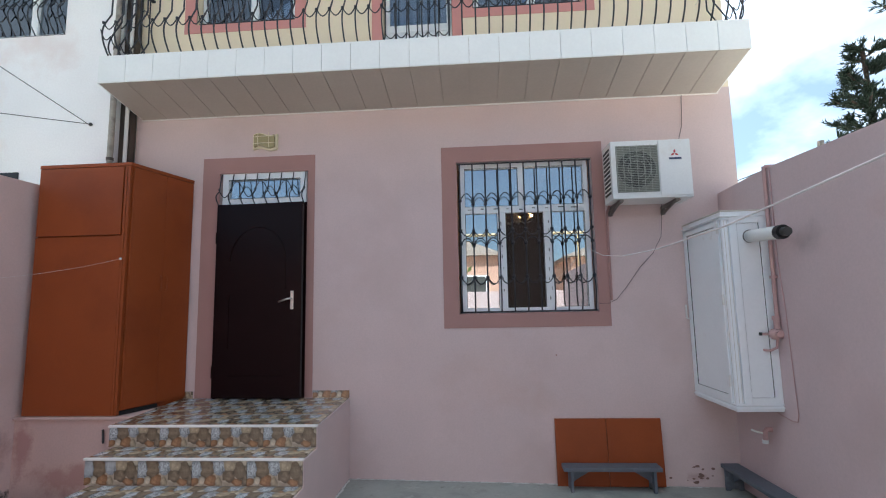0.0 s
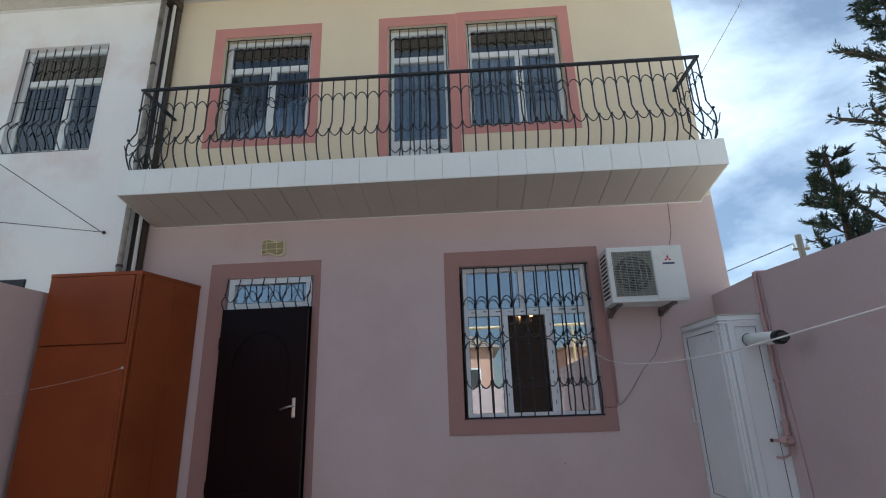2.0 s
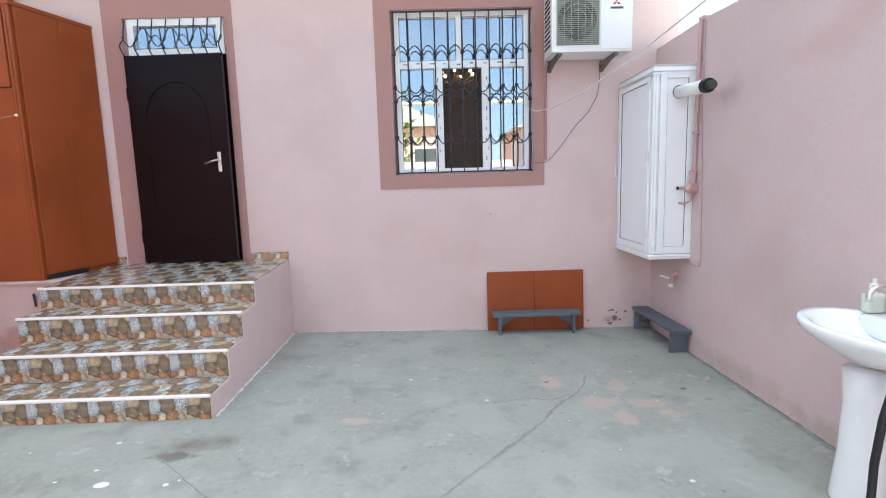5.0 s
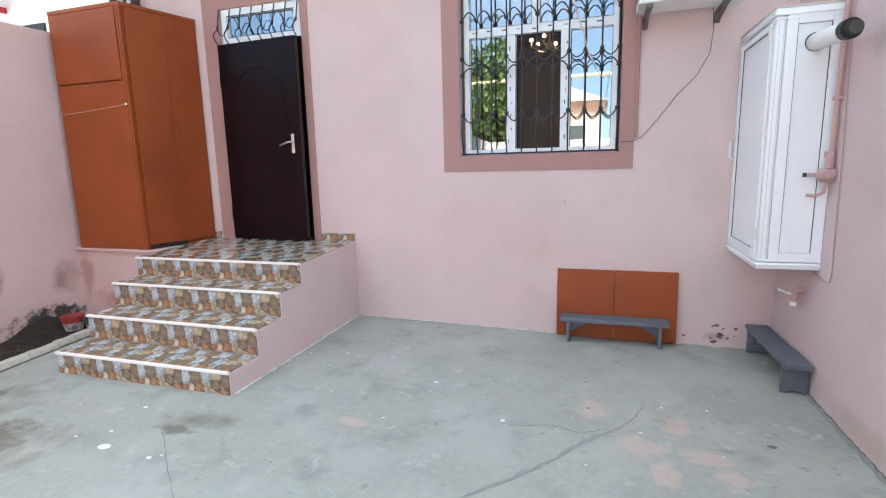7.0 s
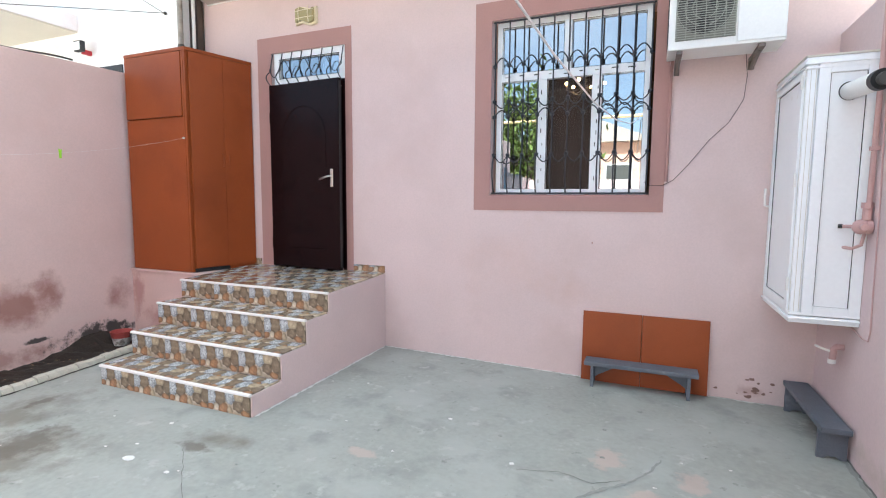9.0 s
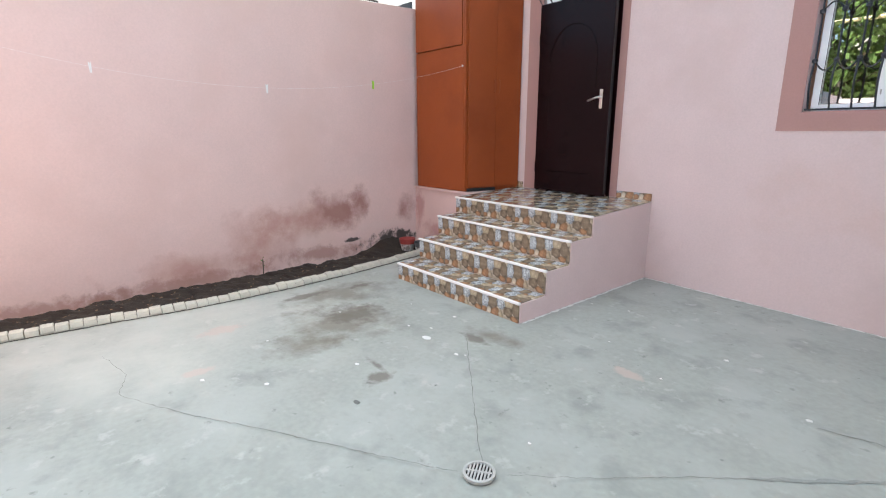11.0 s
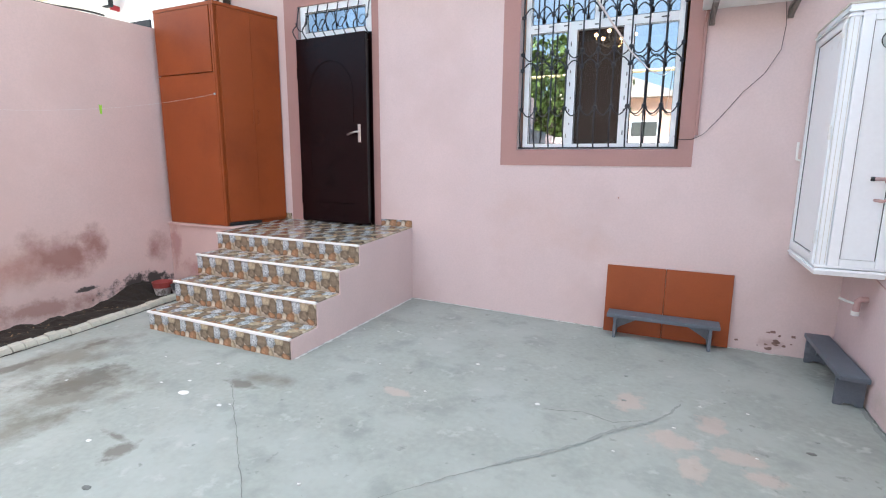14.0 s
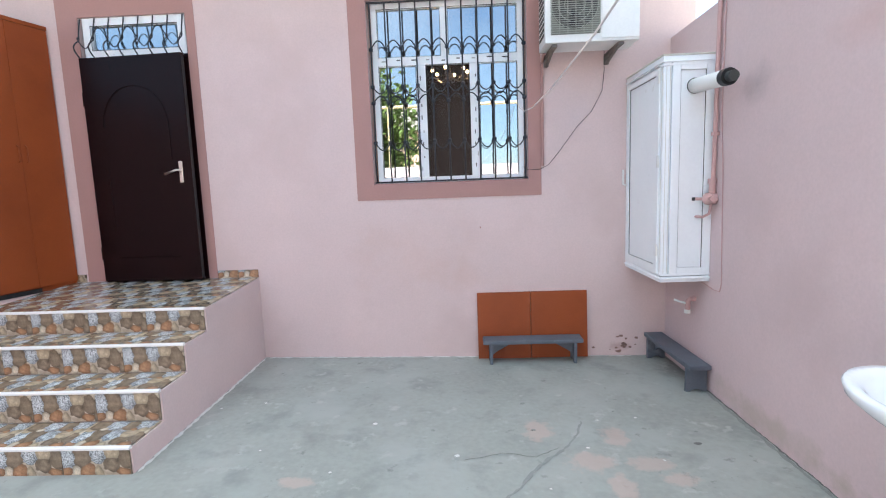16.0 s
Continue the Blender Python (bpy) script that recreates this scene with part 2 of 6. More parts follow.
M_IRON = mat("black_wrought_iron", (0.035, 0.037, 0.045), 0.45, metal=0.3, var=0.2, scale=20, fine=120, bump=0.15)
M_CHROME = mat("brushed_nickel", (0.72, 0.70, 0.66), 0.28, metal=1.0, var=0.05, bump=0.03)
M_GREY = mat("grey_painted_wood", (0.115, 0.13, 0.155), 0.55, var=0.16, scale=8, fine=130, bump=0.2, stain=((0.2, 0.22, 0.24), 9, 0.6, 0.75))
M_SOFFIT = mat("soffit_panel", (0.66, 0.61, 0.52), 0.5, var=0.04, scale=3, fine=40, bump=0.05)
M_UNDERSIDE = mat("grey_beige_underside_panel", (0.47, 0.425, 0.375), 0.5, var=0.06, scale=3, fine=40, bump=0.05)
M_FASCIA = mat("fascia_tile", (0.86, 0.87, 0.85), 0.35, var=0.03, scale=3, fine=40, bump=0.04)
M_TRIM = mat("white_step_trim", (0.80, 0.77, 0.74), 0.4, var=0.05, bump=0.05)
M_SOIL = mat("damp_soil", (0.028, 0.019, 0.013), 0.95, var=0.5, scale=9, fine=70, bump=1.0)
M_KERB = mat("limestone_kerb", (0.50, 0.47, 0.39), 0.9, var=0.16, scale=10, fine=90, bump=0.6, stain=((0.25, 0.23, 0.18), 7, 0.56, 0.72))
M_SLATE = mat("grey_flagstone", (0.38, 0.36, 0.31), 0.85, var=0.2, scale=5, fine=80, bump=0.5)
M_ROPE = mat("white_cord", (0.80, 0.74, 0.72), 0.8, bump=0.1)
M_CABLE = mat("dark_cable", (0.05, 0.04, 0.04), 0.6, bump=0.05)
M_PINKPIPE = mat("pink_painted_pipe", (0.52, 0.33, 0.31), 0.5, var=0.06, bump=0.1)
M_GREEN = mat("green_plastic", (0.06, 0.25, 0.13), 0.5, var=0.1, bump=0.05)
M_PEG = mat("lime_plastic", (0.35, 0.65, 0.03), 0.4, bump=0.02)
M_RED = mat("red_plastic", (0.34, 0.06, 0.05), 0.5, var=0.15, bump=0.1)
M_POT = mat("worn_white_pot", (0.55, 0.53, 0.50), 0.8, var=0.3, scale=14, bump=0.4, stain=((0.15, 0.13, 0.11), 12, 0.52, 0.62))
M_DARKPOT = mat("dark_grey_bucket", (0.07, 0.075, 0.08), 0.5, var=0.2, bump=0.1)
M_CERAMIC = mat("white_ceramic", (0.86, 0.87, 0.88), 0.12, var=0.015, scale=2, fine=20, bump=0.0)
M_DRAIN = mat("worn_plastic_grate", (0.42, 0.41, 0.38), 0.6, var=0.15, bump=0.2)
M_DARK = mat("hole_shade_black", (0.008, 0.008, 0.008), 0.9, bump=0)
M_BLUE = mat("blue_gate_paint", (0.035, 0.065, 0.10), 0.4, var=0.15, bump=0.05)
# room surfaces coloured dark for unlit interiors, so pane reflections dominate
M_ROOM = mat("room_shade_brown", (0.22, 0.17, 0.13), 0.9, var=0.1, bump=0.1)
M_CURTAIN = mat("blue_white_curtain", (0.78, 0.80, 0.93), 0.9, var=0.15, scale=3, fine=30, bump=0.2)
M_CURTAIN_B = mat("deep_blue_curtain", (0.07, 0.16, 0.42), 0.9, var=0.15, scale=3, fine=30, bump=0.2)
M_OLIVE = mat("olive_lamp_glass", (0.36, 0.31, 0.14), 0.3, var=0.12, scale=20, bump=0.05)
M_LAMPRIM = mat("yellowed_white_rim", (0.78, 0.70, 0.50), 0.4, var=0.05, bump=0.05)
M_ROOF = mat("roof_sheet", (0.30, 0.24, 0.19), 0.6, var=0.15, bump=0.2)
M_BROWNPIPE = mat("dark_brown_downpipe", (0.06, 0.045, 0.035), 0.4, var=0.2, bump=0.05)
M_GREYPIPE = mat("weathered_grey_pipe", (0.34, 0.31, 0.27), 0.45, var=0.25, scale=7, bump=0.1, stain=((0.10, 0.08, 0.06), 5, 0.5, 0.7))
M_BARK = mat("dark_bark", (0.08, 0.06, 0.045), 0.9, var=0.3, scale=20, bump=0.8)
M_LEAF = mat("conifer_foliage", (0.035, 0.055, 0.035), 0.7, var=0.35, scale=3, fine=20, bump=0.2)
M_LEAF2 = mat("leafy_foliage", (0.12, 0.17, 0.035), 0.6, var=0.35, scale=3, fine=20, bump=0.2)
M_SALMON = mat("salmon_house_wall", (0.62, 0.38, 0.28), 0.85, var=0.06, scale=1, bump=0.2)
M_WOODPOLE = mat("weathered_pole", (0.25, 0.22, 0.19), 0.9, var=0.2, bump=0.3)
# outer ground kept pale to bounce extra sunlight onto the upper walls
M_GROUND = mat("dusty_ground", (0.60, 0.55, 0.47), 0.9, var=0.2, scale=0.6, fine=20, bump=0.3)
M_YELLOW = mat("yellow_gas_pipe", (0.66, 0.50, 0.26), 0.5, bump=0.05)
M_PAPER = mat("white_label_plate", (0.85, 0.86, 0.87), 0.4, bump=0)
M_LOGO = mat("red_emblem", (0.45, 0.03, 0.04), 0.4, bump=0)
M_GRILLE = mat("grey_guard_grille", (0.36, 0.37, 0.32), 0.5, var=0.1, bump=0.05)
M_FANDARK = mat("shadowed_fan_plastic", (0.06, 0.06, 0.055), 0.5, bump=0.05)
M_WORDMARK = mat("dark_blue_print", (0.05, 0.06, 0.12), 0.5, bump=0)
M_BRACKET = mat("weathered_bracket_steel", (0.20, 0.17, 0.15), 0.6, metal=0.3, var=0.2, scale=14, bump=0.2)
M_SOAP = mat("soap_bottle_plastic", (0.62, 0.66, 0.58), 0.2, bump=0.02)


def glow(name, color, power):
    m = bpy.data.materials.new(name)
    m.use_nodes = True
    b = m.node_tree.nodes["Principled BSDF"]
    b.inputs["Emission Color"].default_value = (*color, 1)
    b.inputs["Emission Strength"].default_value = power
    return m


M_BULB = glow("warm_bulb", (1.0, 0.50, 0.18), 22)


def pane_glass(name, base=0.30):
    m = bpy.data.materials.new(name)
    m.use_nodes = True
    nt = m.node_tree
    nt.nodes.clear()
    out = nt.nodes.new("ShaderNodeOutputMaterial")
    mix = nt.nodes.new("ShaderNodeMixShader")
    tr = nt.nodes.new("ShaderNodeBsdfTransparent")
    tr.inputs["Color"].default_value = (0.75, 0.78, 0.78, 1)
    gl = nt.nodes.new("ShaderNodeBsdfGlossy")
    gl.inputs["Roughness"].default_value = 0.0
    gl.inputs["Color"].default_value = (0.95, 0.97, 1, 1)
    fr = nt.nodes.new("ShaderNodeFresnel")
    fr.inputs["IOR"].default_value = 1.6
    ad = nt.nodes.new("ShaderNodeMath")
    ad.use_clamp = True
    ad.inputs[1].default_value = base
    nt.links.new(fr.outputs["Fac"], ad.inputs[0])
    nt.links.new(ad.outputs[0], mix.inputs["Fac"])
    nt.links.new(tr.outputs[0], mix.inputs[1])
    nt.links.new(gl.outputs[0], mix.inputs[2])
    nt.links.new(mix.outputs[0], out.inputs["Surface"])
    return m


def screen_mesh(name, color, cover):
    m = bpy.data.materials.new(name)
    m.use_nodes = True
    nt = m.node_tree
    nt.nodes.clear()
    out = nt.nodes.new("ShaderNodeOutputMaterial")
    mix = nt.nodes.new("ShaderNodeMixShader")
    mix.inputs["Fac"].default_value = cover
    tr = nt.nodes.new("ShaderNodeBsdfTransparent")
    df = nt.nodes.new("ShaderNodeBsdfDiffuse")
    df.inputs["Color"].default_value = (*color, 1)
    nt.links.new(tr.outputs[0], mix.inputs[1])
    nt.links.new(df.outputs[0], mix.inputs[2])
    nt.links.new(mix.outputs[0], out.inputs["Surface"])
    return m


M_SCREEN = screen_mesh("brown_insect_screen", (0.11, 0.085, 0.07), 0.45)
M_GLASS = pane_glass("window_glass", 0.36)
M_GLASS_UP = pane_glass("upper_window_glass", 0.13)


WHITE_ST, BROWN_ST, OCHRE_ST, RUST_ST, CREAM_ST = (0.54, 0.57, 0.59), (0.24, 0.18, 0.12), (0.46, 0.37, 0.25), (0.34, 0.185, 0.095), (0.58, 0.50, 0.38)
STONES = [   # centre across, centre up, half width, half height, colour
    (0.035, 0.120, 0.048, 0.066, WHITE_ST), (0.118, 0.130, 0.054, 0.075, BROWN_ST), (0.213, 0.135, 0.050, 0.060, WHITE_ST),
    (0.300, 0.150, 0.050, 0.045, OCHRE_ST), (0.378, 0.118, 0.042, 0.060, BROWN_ST), (0.150, 0.034, 0.042, 0.034, RUST_ST),
    (0.295, 0.070, 0.042, 0.046, BROWN_ST), (0.355, 0.024, 0.040, 0.026, RUST_ST), (0.085, 0.034, 0.026, 0.034, CREAM_ST),
    (0.215, 0.026, 0.028, 0.028, OCHRE_ST), (0.020, 0.028, 0.034, 0.028, RUST_ST), (0.425, 0.050, 0.030, 0.050, BROWN_ST),
    (0.060, 0.260, 0.056, 0.058, BROWN_ST), (0.160, 0.262, 0.054, 0.062, WHITE_ST), (0.250, 0.255, 0.044, 0.055, BROWN_ST),
    (0.335, 0.262, 0.050, 0.060, WHITE_ST), (0.420, 0.250, 0.042, 0.056, OCHRE_ST), (0.420, 0.175, 0.040, 0.036, CREAM_ST), (0.015, 0.195, 0.034, 0.022, OCHRE_ST), (0.360, 0.195, 0.026, 0.020, OCHRE_ST),
    (0.110, 0.215, 0.026, 0.020, CREAM_ST), (0.290, 0.205, 0.026, 0.018, RUST_ST),
    (0.040, 0.365, 0.050, 0.050, WHITE_ST), (0.140, 0.360, 0.048, 0.042, OCHRE_ST), (0.240, 0.362, 0.052, 0.050, WHITE_ST), (0.350, 0.365, 0.056, 0.046, BROWN_ST)]


def stone_tile(name):
    """Glazed tile printed with brown, ochre and rust cobbles and white ones full of grey scribble."""
    m = bpy.data.materials.new(name)
    m.use_nodes = True
    nt = m.node_tree
    b = nt.nodes["Principled BSDF"]
    b.inputs["Roughness"].default_value = 0.16
    b.inputs["Specular IOR Level"].default_value = 0.8

    def math_node(op, x, y=None, z=None):
        n_ = nt.nodes.new("ShaderNodeMath")
        n_.operation = op
        for k_, v_ in enumerate((x, y, z)):
            if v_ is None:
                continue
            if isinstance(v_, (int, float)):
                n_.inputs[k_].default_value = v_
            else:
                nt.links.new(v_, n_.inputs[k_])
        return n_.outputs[0]

    def ranged(x, a, b_, c, d):
        n_ = nt.nodes.new("ShaderNodeMapRange")
        for key, v_ in (("From Min", a), ("From Max", b_), ("To Min", c), ("To Max", d)):
            n_.inputs[key].default_value = v_
        nt.links.new(x, n_.inputs["Value"])
        return n_.outputs["Result"]

    def mixed(fac, c1, c2, mode="MIX"):
        n_ = nt.nodes.new("ShaderNodeMixRGB")
        n_.blend_type = mode
        for key, v_ in (("Fac", fac), ("Color1", c1), ("Color2", c2)):
            if isinstance(v_, (int, float)):
                n_.inputs[key].default_value = v_
            elif isinstance(v_, tuple):
                n_.inputs[key].default_value = (*v_, 1)
            else:
                nt.links.new(v_, n_.inputs[key])
        return n_.outputs["Color"]

    co = nt.nodes.new("ShaderNodeTexCoord")
    wn = nt.nodes.new("ShaderNodeTexNoise")
    wn.inputs["Scale"].default_value = 14.0
    wn.inputs["Detail"].default_value = 3
    nt.links.new(co.outputs["Object"], wn.inputs["Vector"])
    sc = nt.nodes.new("ShaderNodeVectorMath")
    sc.operation = "MULTIPLY_ADD"
    sc.inputs[1].default_value = (0.05, 0.05, 0.0)
    nt.links.new(wn.outputs["Color"], sc.inputs[0])
    nt.links.new(co.outputs["Object"], sc.inputs[2])
    sep = nt.nodes.new("ShaderNodeSeparateXYZ")
    nt.links.new(sc.outputs["Vector"], sep.inputs[0])
    u = math_node("SUBTRACT", sep.outputs["X"], 0.025)
    v = math_node("SUBTRACT", math_node("ADD", sep.outputs["Y"], sep.outputs["Z"]), 0.028)
    best, col, pale = None, None, None
    for cx, cz, rx, rz, c in STONES:
        du = math_node("MULTIPLY_ADD", u, 1 / rx, -cx / rx)
        dv = math_node("MULTIPLY_ADD", v, 1 / rz, -cz / rz)
        d = math_node("SQRT", math_node("MULTIPLY_ADD", du, du, math_node("MULTIPLY", dv, dv)))
        flag = 1.0 if c is WHITE_ST else 0.0
        if best is None:
            best, col, pale = d, mixed(0.0, c, c), math_node("ADD", flag, 0.0)
            continue
        nearer = math_node("LESS_THAN", d, best)
        col = mixed(nearer, col, c)
        pale = math_node("MULTIPLY_ADD", nearer, math_node("SUBTRACT", flag, pale), pale)
        best = math_node("MINIMUM", best, d)
    wv = nt.nodes.new("ShaderNodeTexWave")
    wv.inputs["Scale"].default_value = 17
    wv.inputs["Distortion"].default_value = 16
    wv.inputs["Detail"].default_value = 3
    wv.inputs["Detail Scale"].default_value = 2.5
    nt.links.new(co.outputs["Object"], wv.inputs["Vector"])
    scribble = ranged(wv.outputs["Fac"], 0.2, 0.55, 0.34, 1.06)
    col = mixed(math_node("MULTIPLY_ADD", pale, 0.75, 0.2), col, scribble, "MULTIPLY")
    col = mixed(1.0, col, ranged(best, 0.5, 1.12, 1.06, 0.62), "MULTIPLY")
    col = mixed(ranged(best, 1.12, 1.2, 0.0, 1.0), col, (0.46, 0.38, 0.28))
    no = nt.nodes.new("ShaderNodeTexNoise")
    no.inputs["Scale"].default_value = 24
    nt.links.new(co.outputs["Object"], no.inputs["Vector"])
    col = mixed(1.0, col, ranged(no.outputs["Fac"], 0.3, 0.7, 0.7, 1.3), "MULTIPLY")
    nt.links.new(col, b.inputs["Base Color"])
    return m


M_TILE = stone_tile("cobble_print_tile")


# ---- building blocks ----
def link(name, bm, material, parent=None, label="", smooth=False):
    me = bpy.data.meshes.new(name)
    bm.to_mesh(me)
    bm.free()
    if material:
        me.materials.append(material)
    if smooth:
        for p in me.polygons:
            p.use_smooth = True
    ob = new(name, me)
    if parent:
        ob.parent = parent
    if label:
        ob["label"] = label
    return ob


def part(name, bm, material, parent, label="", smooth=False):
    return link(name, bm, material, parent, label, smooth)


def thing(name, label, category, group="", kind="", at=(0, 0, 0)):
    ob = new(name)
    ob.location = at
    return tagged(ob, label, category, group, kind)


def fit_in(ob):
    """Keeps a part in world coordinates under a moved Empty."""
    ob.matrix_parent_inverse = ob.parent.matrix_basis.inverted()
    return ob


def box(x0, x1, y0, y1, z0, z1, bevel=0.0, bm=None):
    bm = bm or bmesh.new()
    r = bmesh.ops.create_cube(bm, size=1)
    vs = r["verts"]
    for v in vs:
        v.co = Vector((x0 + (v.co.x + .5) * (x1 - x0), y0 + (v.co.y + .5) * (y1 - y0), z0 + (v.co.z + .5) * (z1 - z0)))
    if bevel:
        es = list({e for v in vs for e in v.link_edges})
        bmesh.ops.bevel(bm, geom=es, offset=bevel, segments=2, affect="EDGES", profile=0.6)
    return bm


def prism(points, axis, a, b, bevel=0.0, bm=None):
    """A closed outline in the plane across axis, drawn out from a to b."""
    bm = bm or bmesh.new()
    def at(p, c):
        return {"x": (c, p[0], p[1]), "y": (p[0], c, p[1]), "z": (p[0], p[1], c)}[axis]
    lo = [bm.verts.new(at(p, a)) for p in points]
    hi = [bm.verts.new(at(p, b)) for p in points]
    n = len(points)
    fs = [bm.faces.new(lo), bm.faces.new(hi)]
    for i in range(n):
        fs.append(bm.faces.new((lo[i], lo[(i + 1) % n], hi[(i + 1) % n], hi[i])))
    bmesh.ops.recalc_face_normals(bm, faces=fs)
    if bevel:
        bmesh.ops.bevel(bm, geom=list({e for f in fs for e in f.edges}), offset=bevel, segments=2, affect="EDGES", profile=0.6)
    return bm


def tube(points, r, n=8, bm=None, closed=False):
    """A round bar along a line of points."""
    bm = bm or bmesh.new()
    pts = [Vector(p) for p in points]
    rings = []
    up = None
    m = len(pts)
    for i, p in enumerate(pts):
        if closed:
            d = (pts[(i + 1) % m] - pts[i - 1]).normalized()
        else:
            d = (pts[min(i + 1, m - 1)] - pts[max(i - 1, 0)]).normalized()
        if up is None:
            up = d.orthogonal().normalized()
        up = (up - d * up.dot(d))
        up = up.normalized() if up.length > 1e-5 else d.orthogonal().normalized()
        side = d.cross(up)
        rings.append([bm.verts.new(p + (up * math.cos(2 * math.pi * k / n) + side * math.sin(2 * math.pi * k / n)) * r) for k in range(n)])
    for i in range(m if closed else m - 1):
        a, b = rings[i], rings[(i + 1) % m]
        for k in range(n):
            bm.faces.new((a[k], a[(k + 1) % n], b[(k + 1) % n], b[k]))
    if not closed:
        bm.faces.new(rings[0][::-1])
        bm.faces.new(rings[-1])
    return bm


def ball(c, r, bm, sub=1, squash=1.0):
    res = bmesh.ops.create_icosphere(bm, subdivisions=sub, radius=r)
    for v in res["verts"]:
        v.co = Vector((v.co.x, v.co.y * squash, v.co.z)) + Vector(c)
    return bm


def lathe(profile, n=24, at=(0, 0, 0), bm=None, sx=1.0, sy=1.0):
    """A turned shape: (radius, height) pairs round z."""
    bm = bm or bmesh.new()
    rings = [[bm.verts.new((at[0] + sx * r * math.cos(2 * math.pi * k / n), at[1] + sy * r * math.sin(2 * math.pi * k / n), at[2] + h)) for k in range(n)] for r, h in profile]
    for a, b in zip(rings, rings[1:]):
        for k in range(n):
            bm.faces.new((a[k], a[(k + 1) % n], b[(k + 1) % n], b[k]))
    bm.faces.new(rings[0][::-1])
    bm.faces.new(rings[-1])
    bmesh.ops.recalc_face_normals(bm, faces=bm.faces)
    return bm


def arc(p, q, h, n=7, out=(0, 0, 1)):
    """Points from p to q, bowed by h along out."""
    p, q, o = Vector(p), Vector(q), Vector(out)
    return [p.lerp(q, i / (n - 1)) + o * h * math.sin(math.pi * i / (n - 1)) for i in range(n)]


def holed_wall(x0, x1, z0, z1, y0, y1, holes):
    """A wall in the x-z plane, y0 to y1 thick, with openings (x0, x1, z0, z1) through it."""
    xs = sorted({x0, x1, *[v for h in holes for v in h[:2]]})
    zs = sorted({z0, z1, *[v for h in holes for v in h[2:]]})
    bm = bmesh.new()
    cache = {}
    def v(x, y, z):
        k = (round(x, 4), round(y, 4), round(z, 4))
        if k not in cache:
            cache[k] = bm.verts.new(k)
        return cache[k]
    def solid(i, k):
        if not (0 <= i < len(xs) - 1 and 0 <= k < len(zs) - 1):
            return False
        cx, cz = (xs[i] + xs[i + 1]) / 2, (zs[k] + zs[k + 1]) / 2
        return not any(h[0] < cx < h[1] and h[2] < cz < h[3] for h in holes)
    for i in range(len(xs) - 1):
        for k in range(len(zs) - 1):
            if not solid(i, k):
                continue
            a, b, c, d = xs[i], xs[i + 1], zs[k], zs[k + 1]
            bm.faces.new((v(a, y0, c), v(b, y0, c), v(b, y0, d), v(a, y0, d)))
            bm.faces.new((v(a, y1, c), v(a, y1, d), v(b, y1, d), v(b, y1, c)))
            for di, dk, p, q in ((-1, 0, (a, c), (a, d)), (1, 0, (b, d), (b, c)), (0, -1, (b, c), (a, c)), (0, 1, (a, d), (b, d))):
                if not solid(i + di, k + dk):
                    bm.faces.new((v(p[0], y0, p[1]), v(q[0], y0, q[1]), v(q[0], y1, q[1]), v(p[0], y1, p[1])))
    bmesh.ops.recalc_face_normals(bm, faces=bm.faces)
    return bm


def floor_z(x):
    return -0.065 * min(1, max(0, (x + 1.2) / 3.8))


def kerb_x(y):
    """The bowed outer edge of the bed's kerb."""
    ys = (-0.35, 0.13, 0.6, 1.12, 1.67, 2.3, 3.0, 3.5, 4.4)
    xs = (-3.37, -3.34, -3.30, -3.225, -3.19, -3.205, -3.27, -3.34, -3.5)
    return float(np.interp(y, ys, xs))


# pink set darker than the walls to put shade on the yard face; stains on top
M_PIER = mat("pink_render_pier", (0.52, 0.39, 0.375), 0.85, var=0.08, scale=3, fine=60, bump=0.15, stain=((0.50, 0.35, 0.31), 1.6, 0.5, 0.72),
             extra=blotches([(-1.64, -0.65, 0.75, 0.3, 0.4, 0.25), (-1.64, -0.7, 0.1, 0.3, 0.3, 0.16)], (0.46, 0.30, 0.26), 0.6))


# ---- setting ----
FACE = 5.12          # front of the house wall
LOW, MID, TOP = -0.3, 3.9, 7.11
WIN = (-0.03, 1.37, 1.60, 3.20)
DOOR = (-2.62, -1.64, 0.79, 3.18)
wall_l = link("wall_front_lower", holed_wall(-3.62, 2.82, LOW, MID, FACE, FACE + 0.3, [WIN, DOOR]), M_PINK)
tagged(wall_l, "pink rendered house wall with a stained patch", "wall", kind="structure")
U1, UD, U2 = (-2.965, -1.815, 4.94, 6.455), (-0.817, -0.04, 4.22, 6.47), (0.187, 1.373, 4.94, 6.48)
wall_u = link("wall_front_upper", holed_wall(-3.62, 2.82, MID, TOP, FACE, FACE + 0.3, [U1, UD, U2]), M_CREAM)
tagged(wall_u, "cream rendered upper storey wall", "wall", kind="structure")
tagged(link("wall_house_side", box(2.53, 2.82, FACE + 0.3, 12, LOW, TOP), M_PINK), "pink rendered gable wall of the house", "wall", kind="structure")
tagged(link("wall_house_back", box(-3.62, 2.82, 12, 12.3, LOW, TOP), M_PINK), "plain back wall of the house", "wall", kind="structure")
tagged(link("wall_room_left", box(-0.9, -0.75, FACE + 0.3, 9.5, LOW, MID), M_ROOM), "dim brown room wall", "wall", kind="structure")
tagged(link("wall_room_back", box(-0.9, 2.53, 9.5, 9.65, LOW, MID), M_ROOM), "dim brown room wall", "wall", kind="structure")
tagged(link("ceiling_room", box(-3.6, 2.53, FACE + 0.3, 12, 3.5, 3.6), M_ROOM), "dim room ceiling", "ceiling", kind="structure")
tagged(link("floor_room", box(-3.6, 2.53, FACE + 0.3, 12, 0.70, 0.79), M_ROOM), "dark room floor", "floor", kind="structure")
